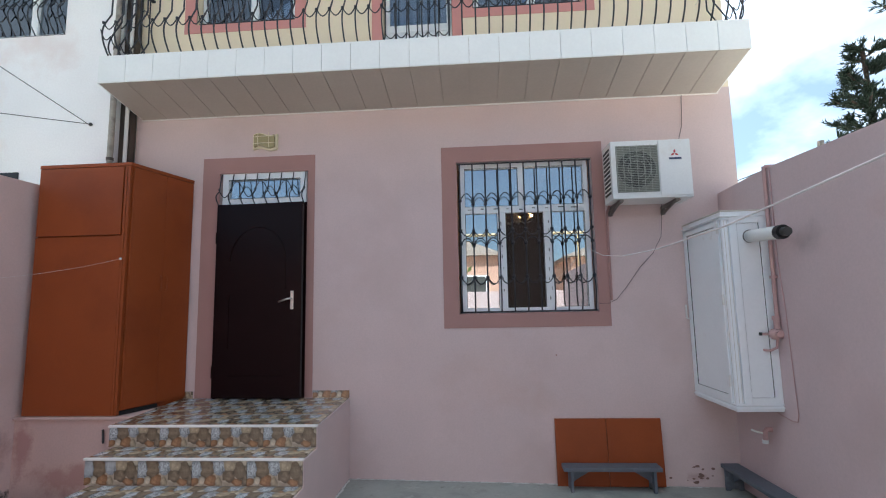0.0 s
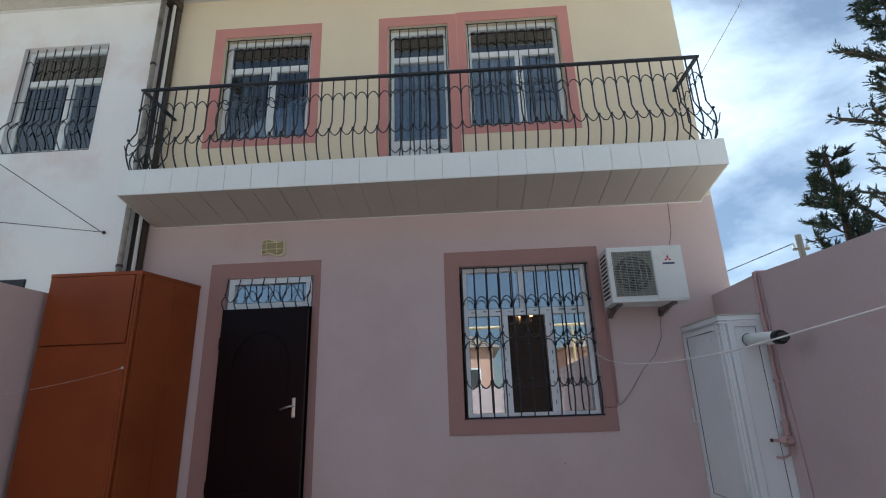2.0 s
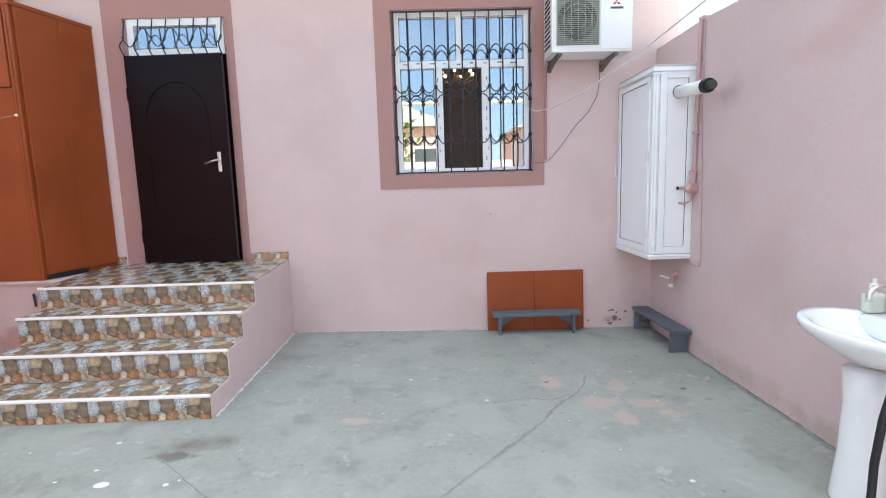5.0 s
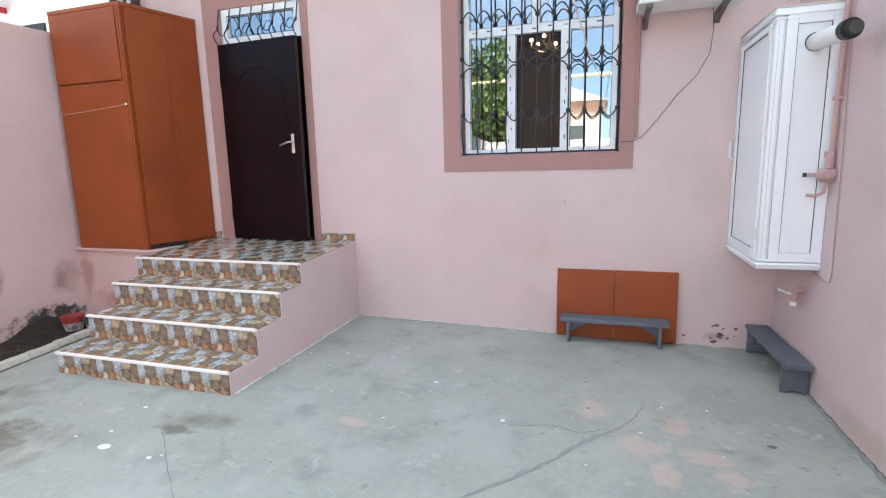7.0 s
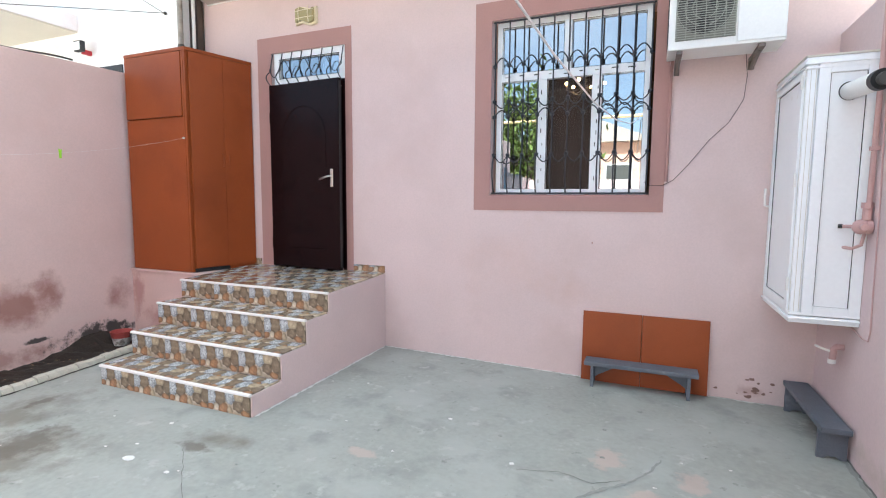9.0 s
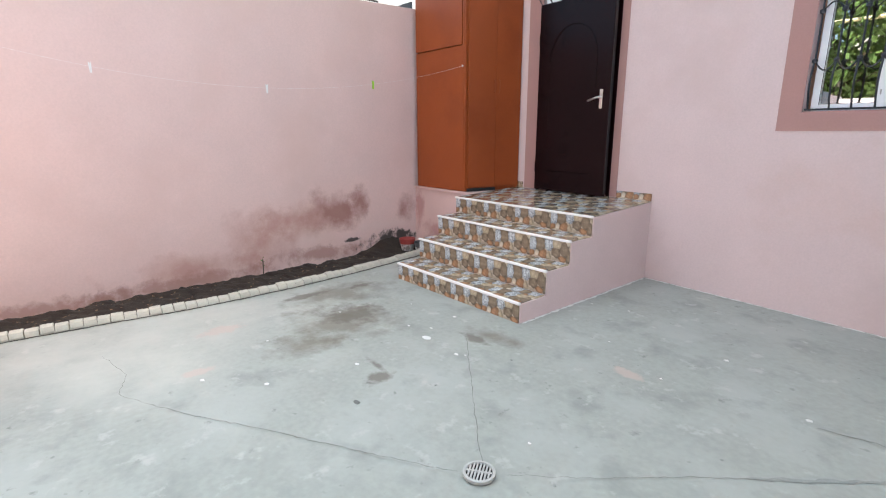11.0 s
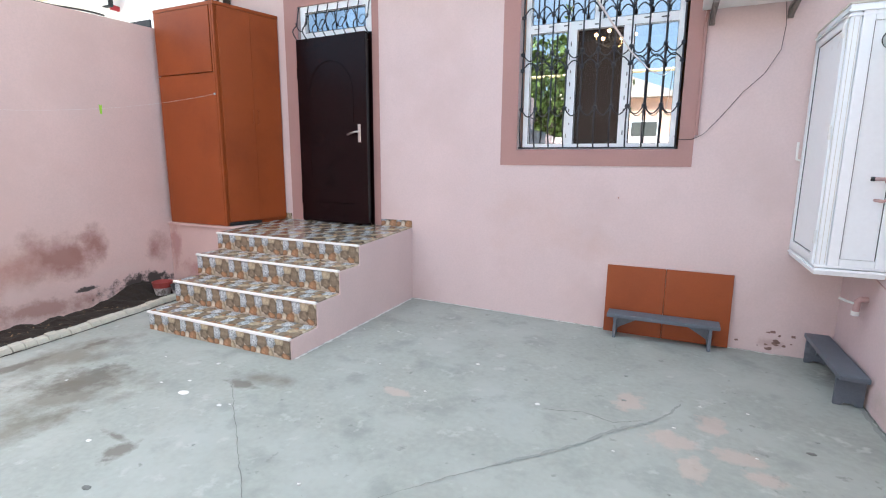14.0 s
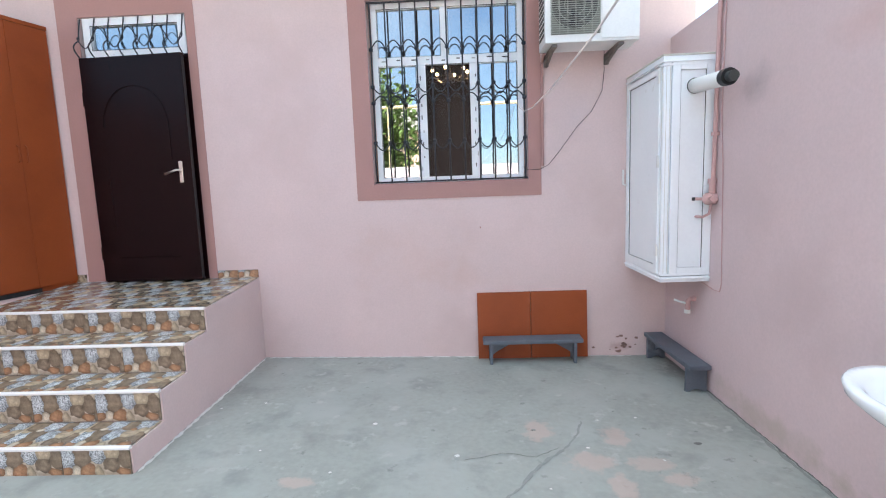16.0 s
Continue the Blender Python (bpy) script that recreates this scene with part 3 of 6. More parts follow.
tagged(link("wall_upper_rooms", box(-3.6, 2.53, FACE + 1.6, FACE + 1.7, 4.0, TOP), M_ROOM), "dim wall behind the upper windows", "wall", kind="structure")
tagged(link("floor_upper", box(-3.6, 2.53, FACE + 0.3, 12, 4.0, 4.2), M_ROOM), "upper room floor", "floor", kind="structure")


def ring(name, hole, w, mat_, label, bottom=True, top=None):
    """A painted band round an opening, a little proud of the wall."""
    x0, x1, z0, z1 = hole
    ox0, ox1, oz0, oz1 = w
    y0, y1 = FACE - 0.006, FACE + 0.002
    bm = bmesh.new()
    box(ox0, x0, y0, y1, oz0, oz1, bm=bm)
    box(x1, ox1, y0, y1, oz0, oz1, bm=bm)
    box(x0, x1, y0, y1, z1, oz1, bm=bm)
    if bottom:
        box(x0, x1, y0, y1, oz0, z0, bm=bm)
    return tagged(link(name, bm, mat_), label, "trim", kind="structure")


ring("trim_window", WIN, (-0.19, 1.485, 1.465, 3.37), M_BAND, "mauve painted band round the window")
ring("trim_door", DOOR, (-2.813, -1.56, 0.79, 3.355), M_BAND, "mauve painted band round the door", bottom=False)
M_BANDUP = mat("rose_band_paint", (0.62, 0.29, 0.26), 0.8, var=0.06, scale=3, fine=70, bump=0.3)
ring("trim_upper_window", U1, (-3.11, -1.687, 4.84, 6.605), M_BANDUP, "rose painted band round the upper window")
ring("trim_upper_door", UD, (-0.934, 0.072, 4.22, 6.61), M_BANDUP, "rose painted band round the balcony door", bottom=False)
ring("trim_upper_window", U2, (0.074, 1.503, 4.84, 6.625), M_BANDUP, "rose painted band round the upper window")


def slope_wall(name, pts, a, b, material, label):
    bm = prism(pts, "x", a, b)
    return tagged(link(name, bm, material), label, "wall", kind="structure")


# side walls: uneven tops
slope_wall("wall_right", [(-4.0, LOW), (FACE, LOW), (FACE, 2.77), (4.26, 2.79), (3.06, 2.735), (1.5, 2.68), (-4.0, 2.6)], 2.61, 2.815, M_PINK_R, "pink rendered yard wall with a pale worn streak")
slope_wall("wall_left", [(-1.6, LOW), (FACE, LOW), (FACE, 2.97), (4.46, 2.945), (1.4, 2.875), (-1.6, 2.83)], -4.31, -4.09, M_PINK_L, "pink rendered yard wall with damp stains along its foot")
tagged(link("wall_nook_back", box(-4.09, -1.79, -1.6, -1.4, LOW, 2.8), M_PINK_L), "pink wall behind the utility nook", "wall", kind="structure")
pm = box(-1.79, -1.64, -0.83, -0.45, LOW, 2.9)
for v in pm.verts:
    if v.co.y > -0.6:
        v.co.y -= (0.105 if v.co.x > -1.7 else 0.02) * (v.co.z - LOW) / 3.2
bmesh.ops.bevel(pm, geom=pm.edges[:], offset=0.004, segments=1, affect="EDGES")
tagged(link("wall_pier", pm, M_PIER), "pink rendered gate pier, sunlit on its edge", "wall", kind="structure")
tagged(link("wall_pier_back", box(-1.79, -1.66, -1.4, -0.83, LOW, 2.9), M_PINK), "pink rendered wall behind the gate post", "wall", kind="structure")
tagged(link("wall_street", box(-1.79, 2.61, -4.2, -4.0, LOW, 2.15), M_PINK), "pink rendered street wall", "wall", kind="structure")
tagged(link("wall_entry", box(-1.99, -1.79, -4.2, -1.6, LOW, 2.2), M_PINK), "pink rendered wall beside the gate", "wall", kind="structure")

# blue gate leaf standing open
gate = thing("metal_gate", "dark blue sheet-metal gate standing open", "gate")
part("gate_post", box(-1.66, -1.58, -0.91, -0.84, -0.02, 2.3, 0.004), M_BLUE, gate)
part("gate_frame", box(-1.655, -1.60, -2.4, -0.91, 0.03, 2.2, 0.004), M_BLUE, gate)
part("gate_rail", box(-1.60, -1.575, -2.4, -0.91, 0.06, 0.14, 0.004), M_BLUE, gate)

# ground: one sheet that reaches far off, and the yard slab on it
gm = bmesh.new()
bmesh.ops.create_grid(gm, x_segments=8, y_segments=8, size=600)
for v in gm.verts:
    v.co.z = -0.32
tagged(link("ground", gm, M_GROUND), "dusty ground round the houses", "ground", kind="structure")
fm = bmesh.new()
nx, ny = 60, 60
vs = []
for i in range(nx + 1):
    col = []
    for j in range(ny + 1):
        y = -4.0 + 9.3 * j / ny
        left = kerb_x(y) - 0.03 if y > -0.4 else -4.09
        x = left + (2.66 - left) * i / nx
        z = floor_z(x) + 0.004 * noise.noise((x * 1.3, y * 1.3, 0)) - 0.012 * math.exp(-((x + 0.15) ** 2 + (y - 1.74) ** 2) / 0.3)
        col.append(fm.verts.new((x, y, z)))
    vs.append(col)
for i in range(nx):
    for j in range(ny):
        fm.faces.new((vs[i][j], vs[i + 1][j], vs[i + 1][j + 1], vs[i][j + 1]))
floor = tagged(link("floor", fm, M_CONC, smooth=True), "worn grey concrete yard floor with damp stains and cracks", "floor", kind="structure")

# soil bed
sm = bmesh.new()
sv = []
for i in range(13):
    col = []
    for j in range(121):
        y = -0.40 + 4.8 * j / 120
        x = -4.10 + (kerb_x(y) - 0.02 + 4.10) * i / 12
        z = -0.055 + 0.035 * noise.noise((x * 6, y * 6, 3)) + 0.02 * noise.noise((x * 22, y * 22, 5))
        z += 0.16 * max(0, 1 - ((x + 4.1) / 0.28)) * math.exp(-((y - 3.95) / 0.35) ** 2)
        col.append(sm.verts.new((x, y, z)))
    sv.append(col)
for i in range(12):
    for j in range(120):
        sm.faces.new((sv[i][j], sv[i + 1][j], sv[i + 1][j + 1], sv[i][j + 1]))
tagged(link("ground_bed", sm, M_SOIL), "dark damp soil in the bed along the wall", "soil", kind="structure")


def floor_strip(name, pts, w, material, lift=0.003, jitter=0.6, seed=1):
    """A crack, patch or shadow line lying in the floor, ragged in width."""
    rg = random.Random(seed)
    b = bmesh.new()
    fine = []
    for (x0, y0), (x1, y1) in zip(pts, pts[1:]):
        n_ = max(2, int(math.hypot(x1 - x0, y1 - y0) / 0.03))
        fine += [(x0 + (x1 - x0) * i / n_, y0 + (y1 - y0) * i / n_) for i in range(n_)]
    fine.append(pts[-1])
    prev_ = None
    for i, (x, y) in enumerate(fine):
        a, c = fine[max(0, i - 1)], fine[min(len(fine) - 1, i + 1)]
        d = Vector((c[0] - a[0], c[1] - a[1], 0)).normalized()
        nrm = Vector((-d.y, d.x, 0))
        o = nrm * rg.uniform(-1, 1) * 0.006
        h = w * (1 - jitter * rg.random()) * (0.3 if i in (0, len(fine) - 1) else 1) / 2
        z = floor_z(x) + 0.004 * noise.noise((x * 1.3, y * 1.3, 0)) + lift
        p = Vector((x, y, z)) + o
        pair = (b.verts.new(p - nrm * h), b.verts.new(p + nrm * h))
        if prev_:
            b.faces.new((prev_[0], prev_[1], pair[1], pair[0]))
        prev_ = pair
    return part(name, b, material, floor)


M_CRACK = mat("crack_dirt", (0.17, 0.165, 0.15), 0.95, var=0.3, scale=20, bump=0.2)
# near-black colour for the shadow line painted along the kerb's foot
M_KERB_SHADE = mat("kerb_foot_shadow", (0.06, 0.052, 0.042), 0.95, var=0.3, scale=20, bump=0.3)
M_FILL = mat("dark_mortar_fill", (0.27, 0.275, 0.25), 0.85, var=0.15, scale=12, bump=0.3)
M_DEBRIS = mat("pale_plaster_crumb", (0.70, 0.68, 0.64), 0.9, var=0.1, bump=0.2)
floor_strip("crack", [(-1.24, 2.68), (-0.9, 2.39), (-0.5, 2.05), (-0.25, 1.84), (-0.19, 1.80)], 0.0045, M_CRACK, seed=2)
floor_strip("crack", [(-1.75, 0.72), (-1.45, 0.88), (-1.12, 1.10), (-0.75, 1.33), (-0.27, 1.63), (-0.22, 1.68)], 0.004, M_CRACK, seed=3)
floor_strip("crack", [(-0.07, 1.82), (0.19, 2.09), (0.45, 2.42), (0.75, 2.75)], 0.003, M_CRACK, seed=4)
floor_strip("mortar_patch", [(0.63, 2.62), (0.79, 2.79), (1.04, 3.08), (1.10, 3.2), (1.33, 3.45)], 0.03, M_FILL, seed=5)
floor_strip("mortar_patch", [(1.33, 3.44), (1.45, 3.62), (1.52, 3.8)], 0.022, M_FILL, seed=6)
floor_strip("crack", [(0.72, 3.32), (0.95, 3.40), (1.15, 3.36), (1.30, 3.46)], 0.006, M_CRACK, seed=7)
floor_strip("crack", [(-2.6, 0.62), (-2.2, 0.70), (-1.95, 0.62), (-1.75, 0.72)], 0.003, M_CRACK, seed=8)
floor_strip("crack", [(-1.17, 5.10), (-0.3, 5.105), (0.8, 5.10), (2.3, 5.10)], 0.034, M_DEBRIS, jitter=0.85, seed=9)
floor_strip("crack", [(-1.155, 3.2), (-1.155, 4.2), (-1.155, 5.08)], 0.034, M_DEBRIS, jitter=0.85, seed=10)
floor_strip("crack", [(2.59, 0.6), (2.585, 1.4), (2.575, 2.2), (2.585, 3.2), (2.58, 4.3), (2.59, 5.1)], 0.05, M_FILL, jitter=0.8, seed=11)
floor_strip("crack", [(2.602, 0.6), (2.60, 2.2), (2.602, 3.2), (2.60, 4.3)], 0.016, M_CRACK, lift=0.006, jitter=0.8, seed=12)
# dark strip laid as the shadow line in front of the kerb
floor_strip("joint", [(kerb_x(y_) + 0.012, y_) for y_ in [-0.3 + 0.25 * k_ for k_ in range(19)]], 0.026, M_KERB_SHADE, jitter=0.5, seed=13)
rg0 = random.Random(21)
for i in range(46):
    x, y = rg0.uniform(-2.6, 2.3), rg0.uniform(0.9, 4.6)
    if -3.2 < x < -1.1 and y > 3.0:
        continue
    r = rg0.choice((0.006, 0.008, 0.012))
    o_ = bmesh.new()
    bmesh.ops.create_icosphere(o_, subdivisions=1, radius=r)
    for v in o_.verts:
        v.co = Vector((x + v.co.x * rg0.uniform(0.8, 2.0), y + v.co.y * rg0.uniform(.8, 1.6), floor_z(x) + 0.003 + v.co.z * 0.3))
    part("plaster_crumb", o_, rg0.choice((M_DEBRIS, M_DEBRIS, M_FILL)), floor)
for x, y, r, m_ in ((-1.43, 2.46, 0.032, M_DEBRIS), (2.16, 3.51, 0.02, M_CRACK), (-1.55, 2.60, 0.012, M_DEBRIS), (-1.70, 2.50, 0.010, M_DEBRIS), (-1.0, 1.62, 0.02, M_CRACK)):
    o_ = bmesh.new()
    bmesh.ops.create_icosphere(o_, subdivisions=2, radius=r)
    for v in o_.verts:
        v.co = Vector((x + v.co.x * 1.3, y + v.co.y * (0.8 + 0.3 * noise.noise(v.co * 40)), floor_z(x) + 0.002 + v.co.z * 0.12))
    part("floor_spot", o_, m_, floor)
M_PEEL = mat("bare_render_under_paint", (0.25, 0.155, 0.13), 0.9, var=0.2, scale=20, bump=0.4)
rg1 = random.Random(31)
for i in range(15):
    cx_, cz_, r_ = rg1.gauss(2.17, 0.11), rg1.uniform(-0.03, 0.13), rg1.uniform(0.006, 0.026)
    ps_ = [(cx_ + r_ * rg1.uniform(0.6, 1.5) * math.cos(a_ * 0.9), cz_ + 0.6 * r_ * rg1.uniform(0.6, 1.3) * math.sin(a_ * 0.9)) for a_ in range(7)]
    part("peeled_spot", prism(ps_, "y", FACE - 0.003, FACE + 0.002), M_PEEL, wall_l, "bare spot where the paint has peeled")
part("wall_mark", prism([(0.925 + 0.007 * math.cos(a_), 1.185 + 0.010 * math.sin(a_)) for a_ in range(6)], "y", FACE - 0.002, FACE + 0.002), M_BAND, wall_l)


# ---- steps and porch ----
STEPS = [(3.17, 0.17, -2.79), (3.485, 0.372, -2.84), (3.795, 0.572, -2.90), (4.10, 0.747, -2.95)]   # front, height, left end
PX = -1.17
steps = thing("entrance_steps", "tiled concrete entrance steps with a pink side", "steps")
for k, (y, z, left) in enumerate(STEPS):
    nxt = STEPS[k + 1][0] + 0.02 if k < 3 else FACE
    top = [(y + 0.018, z - 0.014), (nxt, z - 0.014 if k < 3 else 0.776)]
    part("step_body", prism([(y + 0.018, -0.1), *top, (nxt, -0.1)], "x", left + 0.004, PX), M_PINK, steps, "pink rendered side" if k == 0 else "")
tile_cache = {}


def tile(w, d, t, flat):
    """One tile's mesh, its near left corner at the origin; flat on a tread or upright on a riser."""
    key = (round(w, 3), round(d, 3), flat)
    if key not in tile_cache:
        b = box(0.0015, w - 0.0015, 0, d, 0, t) if flat else box(0.0015, w - 0.0015, 0, t, 0, d)
        es = [e for e in b.edges]
        bmesh.ops.bevel(b, geom=es, offset=0.0012, segments=1, affect="EDGES")
        me = bpy.data.meshes.new("tile")
        b.to_mesh(me)
        b.free()
        me.materials.append(M_TILE)
        tile_cache[key] = me
    return tile_cache[key]


def lay_tile(me, loc, parent, tilt=0.0):
    ob = new("tile", me)
    ob.parent = parent
    ob.location = loc
    ob.rotation_euler = (tilt, 0, 0)
    return ob


prev = -0.01
for k, (y, z, left) in enumerate(STEPS):
    n = 4
    w = (PX - 0.008 - left) / n
    for i in range(n):
        lay_tile(tile(w, z - prev - 0.014, 0.012, False), (left + i * w, y + 0.006, prev), steps)
    if k < 3:
        d = STEPS[k + 1][0] - y - 0.012
        for i in range(n):
            lay_tile(tile(w, d, 0.010, True), (left + i * w, y + 0.018, z - 0.012), steps)
    else:
        tilt = math.atan2(0.790 - 0.747, FACE - 4.10)
        for r in range(3):
            for i in range(4):
                lay_tile(tile(w, (FACE - 4.12) / 3 - 0.002, 0.010, True), (left + i * w, 4.12 + r * (FACE - 4.12) / 3, 0.736 + r * 0.0143), steps, tilt)
    part("nosing", prism([(y - 0.006, z - 0.016), (y + 0.018, z - 0.016), (y + 0.018, z + 0.001), (y, z + 0.001), (y - 0.006, z - 0.005)], "x", left - 0.003, PX + 0.002), M_TRIM, steps, "white edge strip")
    prev = z
# skirting tiles by the door
for x0, x1 in ((-3.09, -2.83), (-1.555, -1.36), (-1.36, -1.17)):
    b = new("skirting_tile", tile(x1 - x0, 0.075, 0.010, False))
    b.parent = steps
    b.location = (x0, FACE - 0.012, 0.785)
ped = thing("wardrobe_plinth", "pink rendered plinth with damp stains under the wardrobe", "plinth")
part("plinth_body", box(-4.09, -2.94, 4.40, FACE, -0.1, 0.735), M_PED, ped)
part("plinth_top", box(-4.09, -2.95, 4.375, FACE, 0.735, 0.760, 0.003), M_PED, ped)
part("reinforcing_bar", tube([(-3.215, 4.385, 0.53), (-3.215, 4.375, 0.65)], 0.010), M_IRON, ped, "rusty dark bar end")

# ---- wardrobe ----
ward = thing("wardrobe", "tall brown painted wardrobe standing on a plinth beside the door", "wardrobe")
WX0, WX1, WY, WZ0, WZ1 = -4.03, -3.11, 4.39, 0.765, 3.11
BXR = -2.915          # the side runs askew to the house wall
def askew(x, y):
    return x + (BXR - WX1) * (y - WY) / (FACE - WY)


part("carcass", prism([(WX0 + 0.01, WY + 0.022), (WX1 - 0.012, WY + 0.022), (BXR - 0.012, FACE - 0.01), (WX0 + 0.01, FACE - 0.01)], "z", WZ0 + 0.0, WZ1 - 0.03), M_WARD, ward)
part("top_board", prism([(WX0, WY - 0.004), (WX1 + 0.006, WY - 0.004), (BXR + 0.006, FACE - 0.007), (WX0, FACE - 0.007)], "z", WZ1 - 0.03, WZ1 + 0.005, 0.004), M_WARD, ward)
part("front_panel", box(WX0 + 0.005, WX1 - 0.055, WY, WY + 0.022, WZ0, 2.405, 0.003), M_WARD, ward, "tall lower front panel")
part("front_panel", box(WX0 + 0.012, WX1 - 0.062, WY - 0.008, WY + 0.022, 2.417, WZ1 - 0.036, 0.003), M_WARD, ward, "upper hatch panel")
part("corner_post", box(WX1 - 0.052, WX1 - 0.029, WY - 0.003, WY + 0.022, WZ0, WZ1 - 0.032, 0.003), M_WARD, ward)
part("corner_post", box(WX1 - 0.026, WX1, WY - 0.001, WY + 0.03, WZ0, WZ1 - 0.032, 0.003), M_WARD, ward)
for y0, y1 in ((WY + 0.036, WY + 0.385), (WY + 0.388, FACE - 0.014)):
    d = part("door", prism([(askew(WX1 - 0.012, y0), y0), (askew(WX1 + 0.008, y0), y0), (askew(WX1 + 0.008, y1), y1), (askew(WX1 - 0.012, y1), y1)], "z", WZ0 + 0.045, WZ1 - 0.034, 0.003), M_WARD, ward, "side door leaf")
    hy = y1 - 0.03 if y0 < 4.6 else y0 + 0.03
    hxx = askew(WX1 + 0.008, hy)
    part("handle", tube([(hxx, hy, 1.90), (hxx + 0.02, hy, 1.915), (hxx + 0.02, hy, 2.035), (hxx, hy, 2.05)], 0.005), M_WARD, d, "small bow handle")
# no real opening: a black strip draws the shade under the door
part("toe_gap", prism([(WX1 - 0.01, WY + 0.03), (WX1 + 0.009, WY + 0.03), (askew(WX1 + 0.009, WY + 0.40), WY + 0.40), (askew(WX1 - 0.01, WY + 0.40), WY + 0.40)], "z", WZ0, WZ0 + 0.035), M_GASKET, ward, "black strip for the shade in the gap under the side door")
hook = part("hook", ball((WX1 - 0.04, WY - 0.014, 2.185), 0.012, bmesh.new(), 2), M_METALW, ward, "white knob that holds the line", True)

# ---- entrance door ----
door = thing("entrance_door", "dark mahogany-look entrance door standing ajar", "door", kind="structure")
door.name = "door_1"
part("door_frame", box(-2.62, -2.585, 5.10, 5.20, 0.79, 2.80), M_DOOR, door)
part("door_frame", box(-1.675, -1.64, 5.10, 5.20, 0.79, 2.80), M_DOOR, door)
part("door_frame", box(-2.62, -1.64, 5.10, 5.20, 2.785, 2.83), M_DOOR, door)
# black sheet gives the hallway's darkness; no hall is built behind it
part("hall_shade_sheet", box(-2.585, -1.675, 5.24, 5.26, 0.79, 2.785), M_GASKET, door, "black sheet standing in for the unlit hallway behind the gap")
leaf_m = Matrix.Translation((-2.60, 5.095, 0)) @ Matrix.Rotation(radians(-3.2), 4, "Z")
lw = 0.955


def leaf_part(name, bm, material, parent, label="", smooth=False):
    bmesh.ops.transform(bm, matrix=leaf_m, verts=bm.verts)
    return part(name, bm, material, parent, label, smooth)


leaf = leaf_part("leaf", box(0, lw, -0.045, 0, 0.80, 2.815, 0.004), M_DOOR, door, "glossy dark leaf with an arched panel line")
arch = [(0.17, -0.046, 1.12), (0.17, -0.046, 2.20)] + [(0.17 + 0.305 - 0.305 * math.cos(a), -0.046, 2.20 + 0.36 * math.sin(a)) for a in [math.pi * i / 20 for i in range(1, 21)]] + [(0.78, -0.046, 1.9)]
leaf_part("panel_moulding", tube(arch[1:], 0.007, 6), M_DOOR, leaf, "raised arched moulding")
leaf_part("panel_moulding", tube([(0.17, -0.046, 1.02), (0.78, -0.046, 1.02)], 0.006, 6), M_DOOR, leaf, "raised lower moulding")
leaf_part("panel_moulding", tube([(0.17, -0.046, 1.30), (0.17, -0.046, 1.85)], 0.006, 6), M_DOOR, leaf, "raised side moulding")
leaf_part("edge_seal", box(lw, lw + 0.003, -0.04, -0.005, 0.82, 2.79), M_GASKET, leaf, "black edge seal")
hx, hz = 0.86, 1.79
leaf_part("handle_plate", box(hx - 0.017, hx + 0.017, -0.056, -0.045, hz - 0.10, hz + 0.09, 0.005), M_CHROME, leaf, "nickel plate")
leaf_part("lever", tube([(hx, -0.05, hz + 0.01), (hx, -0.10, hz + 0.01), (hx - 0.02, -0.105, hz + 0.008), (hx - 0.125, -0.10, hz - 0.022)], 0.010, 8), M_CHROME, leaf, "nickel lever handle", True)
leaf_part("hinge", tube([(-0.006, -0.03, 2.40), (-0.006, -0.03, 2.52)], 0.010), M_DOOR, leaf)
leaf_part("hinge", tube([(-0.006, -0.03, 1.0), (-0.006, -0.03, 1.12)], 0.010), M_DOOR, leaf)


def pvc_frame(parent, x0, x1, z0, z1, y, w=0.055, d=0.06, name="window_frame"):
    part(name, box(x0, x0 + w, y, y + d, z0, z1, 0.004), M_PVC, parent)
    part(name, box(x1 - w, x1, y, y + d, z0, z1, 0.004), M_PVC, parent)
    part(name, box(x0 + w, x1 - w, y, y + d, z0, z0 + w, 0.004), M_PVC, parent)
    part(name, box(x0 + w, x1 - w, y, y + d, z1 - w, z1, 0.004), M_PVC, parent)


def pane(parent, x0, x1, z0, z1, y, glass):
    ob = part("pane", box(x0, x1, y, y + 0.005, z0, z1), glass, parent)
    ob.visible_shadow = False
    return ob


def seal(parent, x0, x1, z0, z1, y, r=0.004):
    part("gasket", tube([(x0, y, z0), (x1, y, z0), (x1, y, z1), (x0, y, z1)], r, 4, closed=True), M_GASKET, parent)


# transom over the door
tr = thing("window_2", "narrow white transom window over the door", "window", kind="structure")
pvc_frame(tr, -2.60, -1.66, 2.83, 3.18, 5.14, 0.07)
pane(tr, -2.53, -1.73, 2.90, 3.11, 5.17, M_GLASS)
seal(tr, -2.53, -1.73, 2.90, 3.11, 5.142)
tg = thing("transom_grille", "black wrought-iron grille bulging below over the transom", "grille")
for i in range(8):
    x = -2.60 + i * 0.134
    bow = [(x, 5.12 - 0.0, 3.17), (x, 5.09, 3.06), (x, 5.075, 2.97)] + [(x, 5.075 - 0.07 * math.sin(math.pi * k / 6), 2.97 - 0.155 * k / 6) for k in range(1, 7)]
    part("bar", tube(bow, 0.006, 6), M_IRON, tg)
    ball((x, 5.072, 2.99), 0.014, (b := bmesh.new()))
    part("knot", b, M_IRON, tg)
part("rail", tube([(-2.60, 5.075, 2.815), (-1.662, 5.075, 2.815)], 0.006, 6), M_IRON, tg)
for i in range(7):
    x = -2.60 + i * 0.134
    s = 1 if i % 2 else -1
    part("scroll", tube(arc((x, 5.06, 2.985), (x + 0.134, 5.06, 2.985), 0.085 * s, 9), 0.005, 5), M_IRON, tg)

